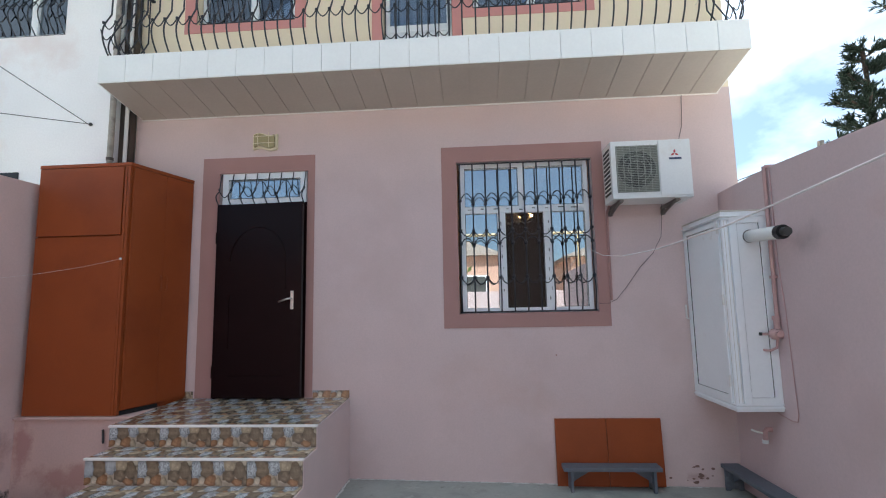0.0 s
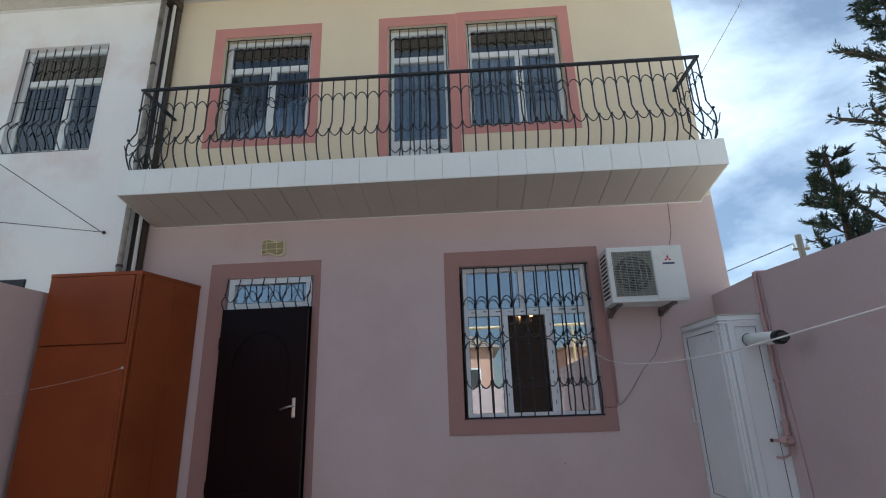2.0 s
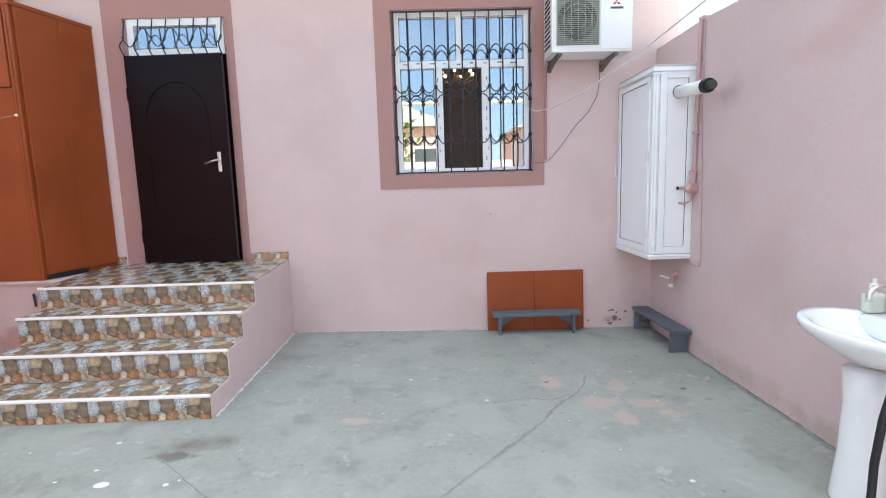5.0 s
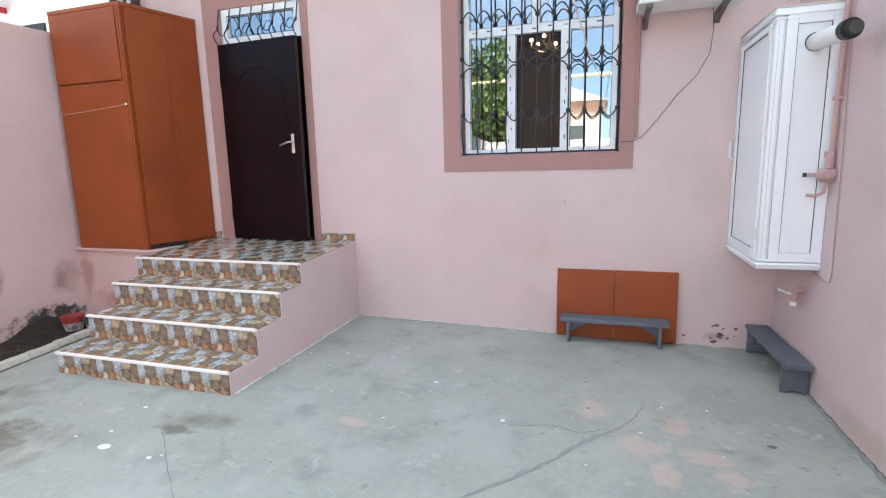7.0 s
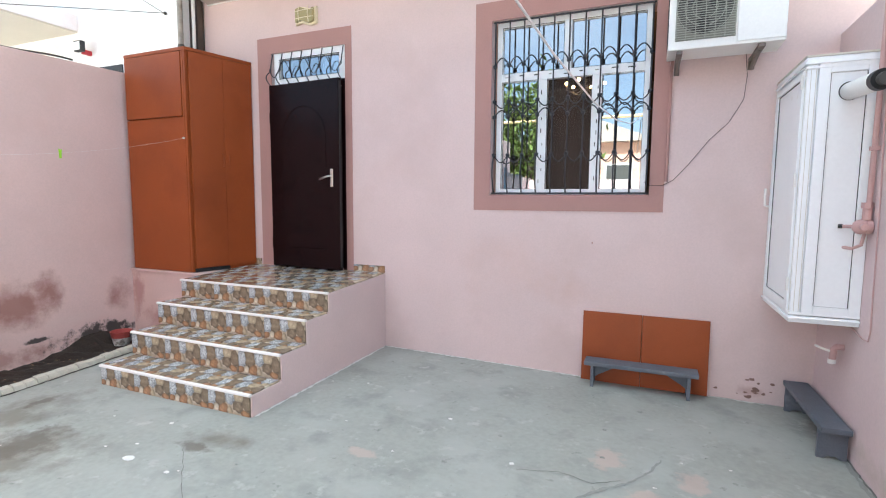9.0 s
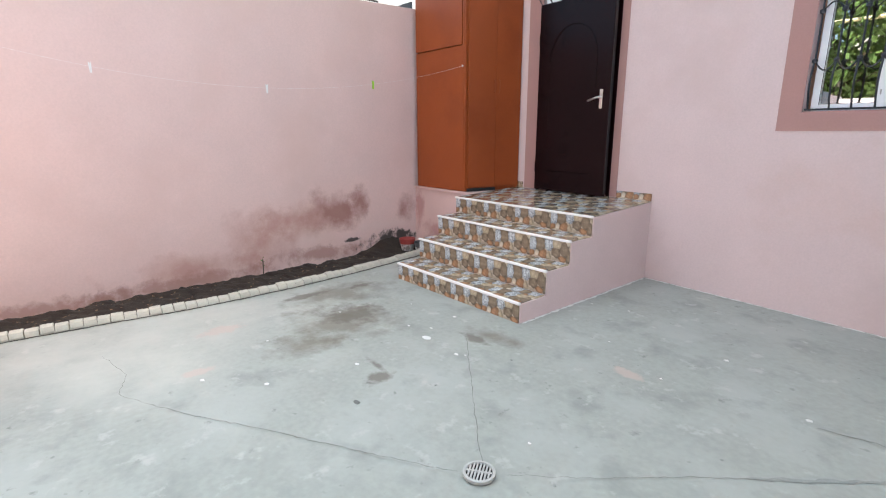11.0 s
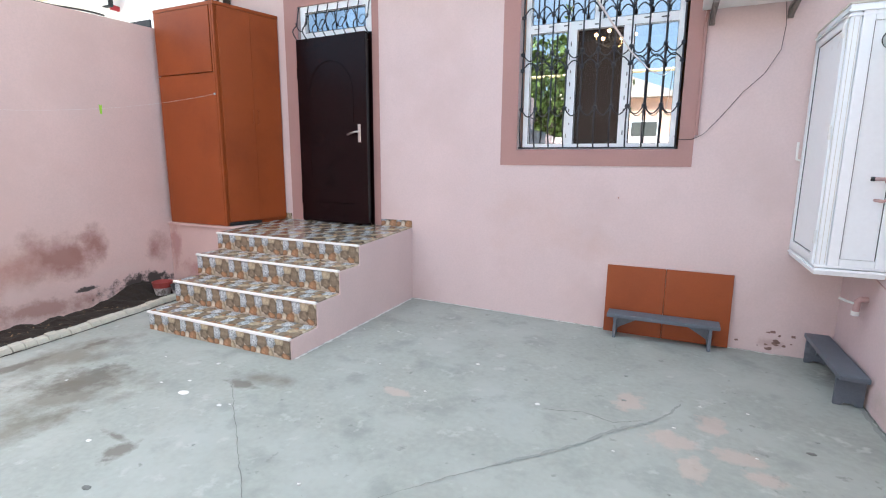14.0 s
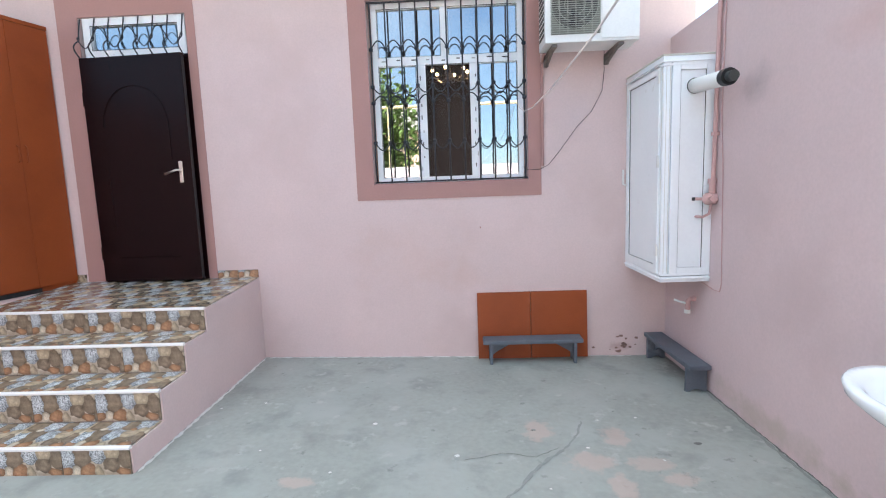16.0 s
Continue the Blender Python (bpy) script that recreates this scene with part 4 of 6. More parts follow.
# ---- ground-floor window ----
win = thing("window_1", "white plastic window with its middle sash open on a dark room", "window", kind="structure")
WY0 = 5.20
pvc_frame(win, 0.0, 1.345, 1.615, 3.20, WY0, 0.05)
part("transom_bar", box(0.05, 1.295, WY0, WY0 + 0.06, 2.66, 2.735, 0.004), M_PVC, win)
part("mullion", box(0.615, 0.685, WY0 + 0.002, WY0 + 0.058, 2.735, 3.15, 0.004), M_PVC, win)
part("mullion", box(0.385, 0.475, WY0 + 0.002, WY0 + 0.06, 1.665, 2.66, 0.004), M_PVC, win)
part("mullion", box(0.865, 0.955, WY0 + 0.002, WY0 + 0.06, 1.665, 2.66, 0.004), M_PVC, win)
for a, b_, c, d in ((0.05, 0.615, 2.735, 3.15), (0.685, 1.295, 2.735, 3.15), (0.05, 0.385, 1.665, 2.66), (0.955, 1.295, 1.665, 2.66)):
    pane(win, a, b_, c, d, WY0 + 0.03, M_GLASS)
    seal(win, a, b_, c, d, WY0 + 0.004)
seal(win, 0.475, 0.865, 1.665, 2.66, WY0 + 0.004)
scr = part("insect_screen", box(0.475, 0.865, WY0 + 0.045, WY0 + 0.047, 1.665, 2.66), M_SCREEN, win, "brown insect screen in the open sash")
part("window_sill", box(-0.03, 1.37, 5.13, 5.20, 1.585, 1.612, 0.003), M_BAND, win)

wg = thing("window_grille", "black wrought-iron window grille with rows of small arches", "grille")
GY = 5.135
NB = 11
gx = [0.0 + i * 1.345 / (NB - 1) for i in range(NB)]
for x in gx:
    prof = [(x, GY, 3.19), (x, GY, 2.0)] + [(x, GY - 0.055 * math.sin(math.pi * k / 8) ** 1, 2.0 - 0.37 * k / 8) for k in range(1, 9)]
    part("bar", tube(prof, 0.0075, 6), M_IRON, wg)
for z, hgt, shift in ((2.79, 0.075, 0.0), (2.47, -0.06, 0.0), (2.33, 0.06, 0.0), (1.98, -0.07, 0.0)):
    for i in range(NB - 1):
        part("arch", tube(arc((gx[i], GY - 0.006, z), (gx[i + 1], GY - 0.006, z), hgt, 8), 0.006, 5), M_IRON, wg)
    for x in gx:
        b = bmesh.new()
        ball((x, GY - 0.006, z), 0.022, b)
        part("knot", b, M_IRON, wg)
part("rail", tube([(-0.02, GY, 1.625), (1.365, GY, 1.625)], 0.0075, 6), M_IRON, wg)
part("rail", tube([(-0.02, GY, 3.185), (1.365, GY, 3.185)], 0.0075, 6), M_IRON, wg)

# printed marks left on the frames' protective film
rgm = random.Random(17)
for k in range(26):
    if k < 9:
        mx_, mz_, mw_, mh_ = 0.08 + k * 0.135, 2.688 + rgm.uniform(0, 0.016), rgm.uniform(0.02, 0.06), 0.010
    elif k < 17:
        mx_, mz_, mw_, mh_ = 0.405 + rgm.uniform(0, 0.03), 1.72 + (k - 9) * 0.115, 0.008, rgm.uniform(0.015, 0.04)
    else:
        mx_, mz_, mw_, mh_ = 0.90 + rgm.uniform(0, 0.03), 1.74 + (k - 17) * 0.10, 0.008, rgm.uniform(0.015, 0.04)
    part("film_print", box(mx_, mx_ + mw_, WY0 - 0.0012, WY0 + 0.001, mz_, mz_ + mh_), M_FANDARK if k % 3 else M_DRAIN, win)

# chandelier in the room
ch = thing("chandelier", "lit brass chandelier hanging in the dark room", "chandelier", at=(0.68, 6.25, 3.5))
CX, CY, CZ = 0.68, 6.25, 2.80
fit_in(part("rod", tube([(CX, CY, 3.5), (CX, CY, CZ - 0.05)], 0.008), M_CHROME, ch))
fit_in(part("hub", ball((CX, CY, CZ - 0.03), 0.045, bmesh.new(), 2), M_CHROME, ch))
for k in range(6):
    a = k * math.pi / 3 + 0.3
    ex, ey = CX + 0.20 * math.cos(a), CY + 0.20 * math.sin(a)
    fit_in(part("arm", tube([(CX, CY, CZ - 0.03), (CX + 0.1 * math.cos(a), CY + 0.1 * math.sin(a), CZ - 0.08), (ex, ey, CZ - 0.04), (ex, ey, CZ)], 0.006, 6), M_CHROME, ch))
    fit_in(part("bulb", ball((ex, ey, CZ + 0.03), 0.018, bmesh.new(), 2, 1.5), M_BULB, ch, "glowing warm bulb", True))

# lamp over the door
lamp = thing("wall_lamp", "small olive glass wall lamp with a pale crossed rim", "lamp")
lc = Vector((-2.11, 5.12, 3.515))


def wavy(w, h, n=12):
    """A waving-flag outline about the lamp's centre."""
    up = [(lc.x - w + 2 * w * k / n, lc.z + h + 0.016 * math.sin(2 * math.pi * k / n)) for k in range(n + 1)]
    low = [(x, z - 2 * h) for x, z in up]
    return low + up[::-1]


part("base", prism(wavy(0.135, 0.085), "y", 5.085, 5.12), M_LAMPRIM, lamp)
part("shade", prism(wavy(0.112, 0.066), "y", 5.05, 5.085), M_OLIVE, lamp, "olive glass shade")
for px in (-2.17, -2.05):
    part("strap", tube(arc((px, 5.05, 3.44), (px - 0.005, 5.05, 3.605), 0.012, 7, (0, -1, 0)), 0.004, 6), M_LAMPRIM, lamp)
for pz in (3.485, 3.56):
    part("strap", tube(arc((-2.235, 5.055, pz), (-1.99, 5.055, pz + 0.004), 0.012, 7, (0, -1, 0)), 0.004, 6), M_LAMPRIM, lamp)

# ---- air conditioner ----
ac = thing("air_conditioner_unit", "white outdoor air-conditioner unit on wall brackets", "air conditioner")
AX0, AX1, AY0, AY1, AZ0, AZ1 = 1.455, 2.19, 4.68, 4.98, 2.655, 3.215
part("casing", box(AX0, AX1, AY0, AY1, AZ0, AZ1, 0.008), M_METALW, ac)
part("front_cover", box(1.895, AX1 - 0.004, AY0 - 0.007, AY0 + 0.01, AZ0 + 0.02, AZ1 - 0.012, 0.004), M_METALW, ac)
gcx, gcz = 1.685, 2.935
# flat panel and disc coloured dark for the shade inside the fan recess
M_RECESS = mat("fan_recess_panel", (0.20, 0.20, 0.17), 0.6, var=0.1, bump=0.05)
part("grille_backing", box(1.50, 1.885, AY0 - 0.002, AY0 + 0.004, 2.715, 3.165), M_RECESS, ac, "flat backing panel darkened for the recess shade behind the guard")
part("fan_opening", prism([(gcx + 0.185 * math.cos(2 * math.pi * i / 32), gcz + 0.185 * math.sin(2 * math.pi * i / 32)) for i in range(32)], "y", AY0 - 0.004, AY0 - 0.002), M_FANDARK, ac, "flat dark disc for the shade in the round fan opening")
fan = bmesh.new()
for k in range(3):
    a0 = k * 2.094 + 0.4
    ps = [(gcx + r * math.cos(a0 + s), gcz + r * math.sin(a0 + s)) for r, s in ((0.04, -0.5), (0.17, -0.35), (0.18, 0.2), (0.12, 0.45), (0.04, 0.5))]
    prism(ps, "y", AY0 - 0.008, AY0 - 0.004, bm=fan)
part("fan", fan, M_GASKET, ac, "dark fan blades at rest")
g = bmesh.new()
for i in range(27):
    z = 2.725 + i * 0.43 / 26
    tube([(1.50, AY0 - 0.012, z), (1.885, AY0 - 0.012, z)], 0.0028, 4, g)
for i in range(7):
    x = 1.505 + i * 0.375 / 6
    tube([(x, AY0 - 0.015, 2.715), (x, AY0 - 0.015, 3.165)], 0.003, 4, g)
for r in (0.08, 0.13, 0.18):
    tube([(gcx + r * math.cos(a), AY0 - 0.014, gcz + r * math.sin(a)) for a in [2 * math.pi * i / 24 for i in range(24)]], 0.0025, 4, g, closed=True)
part("guard_grille", g, M_GRILLE, ac, "grey wire guard")
for i in range(11):
    z = 2.72 + i * 0.042
    part("louvre", box(AX0 - 0.004, AX0 + 0.002, AY0 + 0.05, AY1 - 0.04, z, z + 0.022, 0.001), M_GASKET, ac)
em = bmesh.new()
for a in (math.pi / 2, math.pi / 2 + 2.094, math.pi / 2 - 2.094):
    ex, ez = 2.04 + 0.02 * math.cos(a), 3.075 + 0.02 * math.sin(a)
    dx, dz = math.cos(a) * 0.02, math.sin(a) * 0.02
    prism([(2.04, 3.075), (ex - dz * 0.5, ez + dx * 0.5), (ex + dx, ez + dz), (ex + dz * 0.5, ez - dx * 0.5)], "y", AY0 - 0.009, AY0 - 0.007, bm=em)
part("emblem", em, M_LOGO, ac, "small red emblem")
part("nameplate", box(1.985, 2.10, AY0 - 0.009, AY0 - 0.007, 3.018, 3.036), M_WORDMARK, ac, "dark blue lettering bar")
br = thing("bracket", "steel wall bracket under the air conditioner", "bracket", group="air conditioner brackets")
part("arm", box(1.515, 1.555, 4.70, FACE, 2.63, 2.655, 0.003), M_BRACKET, br)
part("upright", box(1.515, 1.555, FACE - 0.03, FACE, 2.57, 2.655, 0.003), M_BRACKET, br)
part("strut", tube([(1.535, 4.80, 2.64), (1.535, FACE - 0.02, 2.58)], 0.016, 6), M_BRACKET, br)
copy_thing(br, Matrix.Translation((0.52, 0, 0)))
pl = thing("refrigerant_pipe", "painted pipe running down beside the window band", "pipe")
part("pipe", tube([(1.50, 5.0, 2.66), (1.495, 5.09, 2.60), (1.497, 5.105, 2.4), (1.497, 5.105, 1.72)], 0.013), M_BAND, pl)
cb = thing("cable", "thin dark cable drooping from the air conditioner to the window", "cable")
part("cord", tube([(2.0, 4.98, 2.66), (2.03, 5.08, 2.52), (2.02, 5.105, 2.35), (1.93, 5.11, 2.18), (1.80, 5.11, 2.05), (1.66, 5.11, 1.86), (1.55, 5.11, 1.73), (1.47, 5.11, 1.69), (1.37, 5.11, 1.69), (1.33, 5.14, 1.72)], 0.0022, 6), M_CABLE, cb)
cb2 = thing("cable", "thin cable rising from the air conditioner to the balcony", "cable")
part("cord", tube([(2.15, 4.9, 3.21), (2.24, 5.05, 3.32), (2.31, 5.11, 3.5), (2.33, 5.11, 3.85)], 0.003, 5), M_CABLE, cb2)

# ---- boiler cabinet ----
bc = thing("boiler_cabinet", "white plastic boiler cabinet hung in the corner of two walls", "cabinet")
BX0, BX1, BY0, BY1, BZ0, BZ1 = 2.25, 2.61, 4.345, FACE, 0.785, 2.44
part("body", box(BX0 + 0.012, BX1, BY0 + 0.012, BY1, BZ0 + 0.02, BZ1 - 0.02), M_PVC, bc)
part("cornice", box(BX0 - 0.012, BX1, BY0 - 0.012, BY1, BZ1 - 0.035, BZ1, 0.006), M_PVC, bc)
part("top_edge", box(BX0 - 0.016, BX1, BY0 - 0.016, BY1, BZ1, BZ1 + 0.012, 0.002), M_GRIME, bc, "grimed upper edge")
part("base_rail", box(BX0 - 0.012, BX1, BY0 - 0.012, BY1, BZ0, BZ0 + 0.045, 0.006), M_PVC, bc)
for k_, (d_, w_) in enumerate(((0.0, 0.016), (0.026, 0.012))):
    part("cornice_step", box(BX0 - 0.014 - d_ * 0.3, BX1, BY0 - 0.014 - d_ * 0.3, BY1, BZ1 - 0.07 + d_, BZ1 - 0.07 + d_ + w_, 0.004), M_PVC, bc)
    part("base_step", box(BX0 - 0.014 - d_ * 0.3, BX1, BY0 - 0.014 - d_ * 0.3, BY1, BZ0 + 0.05 - d_, BZ0 + 0.05 - d_ + w_, 0.004), M_PVC, bc)
    part("post_groove", box(BX0 + 0.014 + d_, BX0 + 0.0165 + d_, BY0 - 0.0055, BY0 - 0.003, BZ0 + 0.07, BZ1 - 0.075), M_GRIME, bc, "grimed groove")
part("post_groove", box(BX0 - 0.0055, BX0 - 0.003, BY0 + 0.022, BY0 + 0.025, BZ0 + 0.07, BZ1 - 0.075), M_GRIME, bc, "grimed groove")
part("corner_post", box(BX0 - 0.004, BX0 + 0.05, BY0 - 0.004, BY0 + 0.05, BZ0 + 0.045, BZ1 - 0.035, 0.008), M_PVC, bc)


def panel_y(parent, x0, x1, z0, z1, y):
    """A framed panel facing the yard."""
    f = part("front_frame", box(x0, x0 + 0.06, y - 0.012, y + 0.012, z0, z1, 0.004), M_PVC, parent)
    part("front_frame", box(x1 - 0.06, x1, y - 0.012, y + 0.012, z0, z1, 0.004), M_PVC, parent)
    part("front_frame", box(x0 + 0.06, x1 - 0.06, y - 0.012, y + 0.012, z0, z0 + 0.06, 0.004), M_PVC, parent)
    part("front_frame", box(x0 + 0.06, x1 - 0.06, y - 0.012, y + 0.012, z1 - 0.06, z1, 0.004), M_PVC, parent)
    part("front_panel", box(x0 + 0.06, x1 - 0.06, y, y + 0.012, z0 + 0.06, z1 - 0.06), M_PVC, parent)
    part("gasket", tube([(x0 + 0.062, y - 0.001, z0 + 0.062), (x1 - 0.062, y - 0.001, z0 + 0.062), (x1 - 0.062, y - 0.001, z1 - 0.062), (x0 + 0.062, y - 0.001, z1 - 0.062)], 0.003, 4, closed=True), M_GASKET, parent)


panel_y(bc, BX0 + 0.055, BX1 - 0.002, BZ0 + 0.05, BZ1 - 0.04, BY0)
bd = part("door", box(BX0, BX0 + 0.012, BY0 + 0.12, BY1 - 0.07, BZ0 + 0.12, BZ1 - 0.11), M_PVC, bc, "hinged side door")
for a, b_, c, d in ((BY0 + 0.055, BY0 + 0.12, BZ0 + 0.055, BZ1 - 0.045), (BY1 - 0.07, BY1 - 0.005, BZ0 + 0.055, BZ1 - 0.045), (BY0 + 0.12, BY1 - 0.07, BZ0 + 0.055, BZ0 + 0.12), (BY0 + 0.12, BY1 - 0.07, BZ1 - 0.11, BZ1 - 0.045)):
    part("door_rail", box(BX0 - 0.014, BX0 + 0.012, a, b_, c, d, 0.004), M_PVC, bd)
part("gasket", tube([(BX0 - 0.001, BY0 + 0.122, BZ0 + 0.122), (BX0 - 0.001, BY1 - 0.072, BZ0 + 0.122), (BX0 - 0.001, BY1 - 0.072, BZ1 - 0.112), (BX0 - 0.002, BY0 + 0.122, BZ1 - 0.112)], 0.005, 4, closed=True), M_GASKET, bd)
for z in (0.98, 1.65, 2.26):
    part("hinge", box(BX0 - 0.024, BX0 - 0.010, BY0 + 0.045, BY0 + 0.062, z, z + 0.09, 0.003), M_METALW, bd)
part("handle", tube([(BX0 - 0.012, BY1 - 0.03, 1.52), (BX0 - 0.045, BY1 - 0.03, 1.53), (BX0 - 0.048, BY1 - 0.03, 1.60), (BX0 - 0.046, BY1 - 0.03, 1.66)], 0.009), M_METALW, bd)

fl = thing("boiler_flue", "white round boiler flue pipe with a dark outlet", "flue pipe")
part("pipe", tube([(2.462, BY0 + 0.05, 2.225), (2.468, 3.93, 2.195)], 0.052, 20), M_METALW, fl, "", True)
part("collar", lathe([(0.052, 0), (0.056, 0.001), (0.056, 0.004), (0.052, 0.005)], 20), M_GASKET, fl).matrix_basis = Matrix.Translation((2.462, BY0 - 0.012, 2.223)) @ Matrix.Rotation(radians(90), 4, "X")
part("outlet_cap", tube([(2.468, 3.935, 2.1955), (2.469, 3.88, 2.192)], 0.0545, 20), M_GASKET, fl, "black slotted outlet")
part("outlet_nozzle", tube([(2.469, 3.89, 2.1925), (2.4705, 3.83, 2.189)], 0.034, 16), M_FANDARK, fl)

gp = thing("gas_pipe", "pink painted gas pipe with a valve running down the wall", "pipe")
part("riser", tube([(2.585, 4.255, 2.80), (2.585, 4.275, 1.52)], 0.015, 10), M_PINKPIPE, gp)
part("elbow", tube([(2.70, 4.25, 2.80), (2.60, 4.25, 2.80), (2.585, 4.253, 2.785)], 0.015, 10), M_PINKPIPE, gp)
part("clamp", box(2.565, 2.61, 4.25, 4.29, 1.86, 1.885, 0.003), M_PINKPIPE, gp)
part("valve_body", ball((2.555, 4.275, 1.41), 0.046, bmesh.new(), 2, 0.85), M_PINKPIPE, gp, "", True)
part("valve_flange", tube([(2.575, 4.275, 1.41), (2.605, 4.275, 1.41)], 0.042, 14), M_PINKPIPE, gp)
part("valve_bonnet", tube([(2.555, 4.24, 1.41), (2.552, 4.20, 1.41)], 0.020, 10), M_PINKPIPE, gp)
part("union_nut", tube([(2.578, 4.275, 1.52), (2.578, 4.275, 1.555)], 0.030, 6), M_PINKPIPE, gp)
part("valve_collar", tube([(2.58, 4.275, 1.45), (2.58, 4.275, 1.53)], 0.024, 10), M_PINKPIPE, gp)
part("valve_stub", tube([(2.56, 4.275, 1.41), (2.47, 4.31, 1.41)], 0.011, 8), M_PINKPIPE, gp)
part("stub_cap", tube([(2.475, 4.308, 1.41), (2.455, 4.316, 1.41)], 0.013, 8), M_GASKET, gp)
part("hose", tube([(2.575, 4.275, 1.37), (2.565, 4.28, 1.30), (2.53, 4.31, 1.275), (2.49, 4.36, 1.28), (2.47, 4.40, 1.285)], 0.010, 8), M_PINKPIPE, gp)
wr = thing("wall_wire", "thin pink painted wire down the yard wall", "cable")
part("cord", tube([(2.603, 4.21, 2.76), (2.603, 4.22, 2.0), (2.603, 4.18, 1.6), (2.603, 4.16, 1.0), (2.603, 4.15, 0.80), (2.603, 4.17, 0.74), (2.603, 4.25, 0.735), (2.60, 4.5, 0.77)], 0.004, 6), M_PINKPIPE, wr)
tp = thing("wall_tap", "pink painted water tap on the yard wall", "tap")
part("body", tube([(2.61, 4.55, 0.60), (2.57, 4.55, 0.60), (2.555, 4.55, 0.585), (2.55, 4.55, 0.50)], 0.020, 10), M_PINKPIPE, tp)
part("spout", tube([(2.55, 4.55, 0.515), (2.55, 4.55, 0.485)], 0.024, 10), M_METALW, tp)
part("lever", tube([(2.545, 4.55, 0.565), (2.50, 4.57, 0.575), (2.46, 4.59, 0.59)], 0.008, 8), M_METALW, tp)

# ---- boards and benches ----
for a, b_, lab in ((0.875, 1.365, "brown painted board leaning on the wall"), (1.369, 1.885, "brown painted board leaning on the wall beside its pair")):
    o = tagged(link("leaning_board", box(a, b_, -0.011, 0.011, 0, 0.62, 0.003), M_WARD), lab, "board", group="leaning boards")
    o.location = (0, 5.065, floor_z(1.4) + 0.002)
    o.rotation_euler = (radians(-3.8), 0, 0)


def bench(label):
    """A low bench along x, centred at the origin, 0.89 long."""
    b = thing("bench", label, "bench", group="low grey benches")
    part("seat", box(-0.445, 0.445, -0.082, 0.082, 0.187, 0.222, 0.006), M_GREY, b)
    for s in (-1, 1):
        x = s * 0.375
        part("leg", prism([(-0.08, 0), (-0.045, 0), (-0.025, 0.018), (0.025, 0.018), (0.045, 0), (0.08, 0), (0.08, 0.187), (-0.08, 0.187)], "x", x - 0.013, x + 0.013, 0.002), M_GREY, b)
        part("brace", prism([(x - s * 0.013, 0.187), (x - s * 0.013, 0.07), (x - s * 0.05, 0.10), (x - s * 0.20, 0.187)], "y", -0.012, 0.012), M_GREY, b)
    return b


b1 = bench("low grey painted bench in front of the leaning boards")
b1.location = (1.36, 4.968, floor_z(1.36))
b2 = bench("low grey painted bench along the yard wall")
b2.matrix_basis = Matrix.Translation((2.505, 4.67, floor_z(2.5))) @ Matrix.Rotation(radians(91), 4, "Z")

# ---- wash basin ----
sk = thing("pedestal_basin", "white ceramic pedestal basin against the yard wall", "wash basin")
SX, SY, SZ = 2.335, 2.17, 0.80
outer = [(0.05, -0.17), (0.14, -0.15), (0.27, -0.075), (0.335, -0.03), (0.345, 0.0), (0.335, 0.012), (0.30, 0.010), (0.27, -0.01), (0.20, -0.09), (0.06, -0.12), (0.02, -0.122)]
part("bowl", lathe(outer, 40, (SX, SY, SZ), sx=0.76, sy=1.03), M_CERAMIC, sk, "", True)
part("back_ledge", box(2.44, 2.60, 1.86, 2.40, SZ - 0.10, SZ + 0.012, 0.03), M_CERAMIC, sk, "", True)
part("pedestal", lathe([(0.115, 0), (0.118, 0.02), (0.095, 0.25), (0.09, 0.5), (0.10, 0.66)], 24, (2.335, SY + 0.02, floor_z(2.4)), sx=1.0, sy=0.95), M_CERAMIC, sk, "", True)
part("overflow", tube([(2.43, SY - 0.03, SZ - 0.028), (2.45, SY - 0.03, SZ - 0.02)], 0.012, 10), M_GASKET, sk)
bt = thing("basin_tap", "chrome swan-neck tap on the basin", "tap")
part("stem", tube([(2.53, SY + 0.06, SZ + 0.01), (2.53, SY + 0.06, SZ + 0.10)], 0.018, 12), M_CHROME, bt, "", True)
part("spout", tube([(2.53, SY + 0.06, SZ + 0.09)] + [(2.53 - 0.085 + 0.085 * math.cos(a), SY + 0.08, SZ + 0.13 + 0.05 * math.sin(a)) for a in [math.pi * i / 10 for i in range(11)]] + [(2.36, SY + 0.08, SZ + 0.105)], 0.012, 10), M_CHROME, bt, "", True)
so = thing("soap_bottle", "clear pump bottle of pale soap on the basin rim", "bottle")
part("bottle_body", box(2.455, 2.545, 2.35, 2.41, SZ + 0.012, SZ + 0.115, 0.018), M_SOAP, so, "", True)
part("pump_cap", lathe([(0.014, 0.0), (0.014, 0.02), (0.018, 0.022), (0.018, 0.045), (0.008, 0.05), (0.008, 0.07)], 14, (2.50, 2.38, SZ + 0.113)), M_METALW, so, "white pump cap")
part("label_patch", box(2.470, 2.53, 2.411, 2.413, SZ + 0.03, SZ + 0.085), M_PAPER, so)
hs = thing("drain_hose", "black drain hose coiled beside the basin foot", "hose")
part("tube", tube([(2.30, 2.02, 0.62), (2.24, 2.0, 0.45), (2.21, 1.99, 0.25), (2.20, 1.98, 0.08), (2.16, 1.9, -0.03), (2.05, 1.7, -0.035)], 0.016, 8), M_GASKET, hs, "", True)

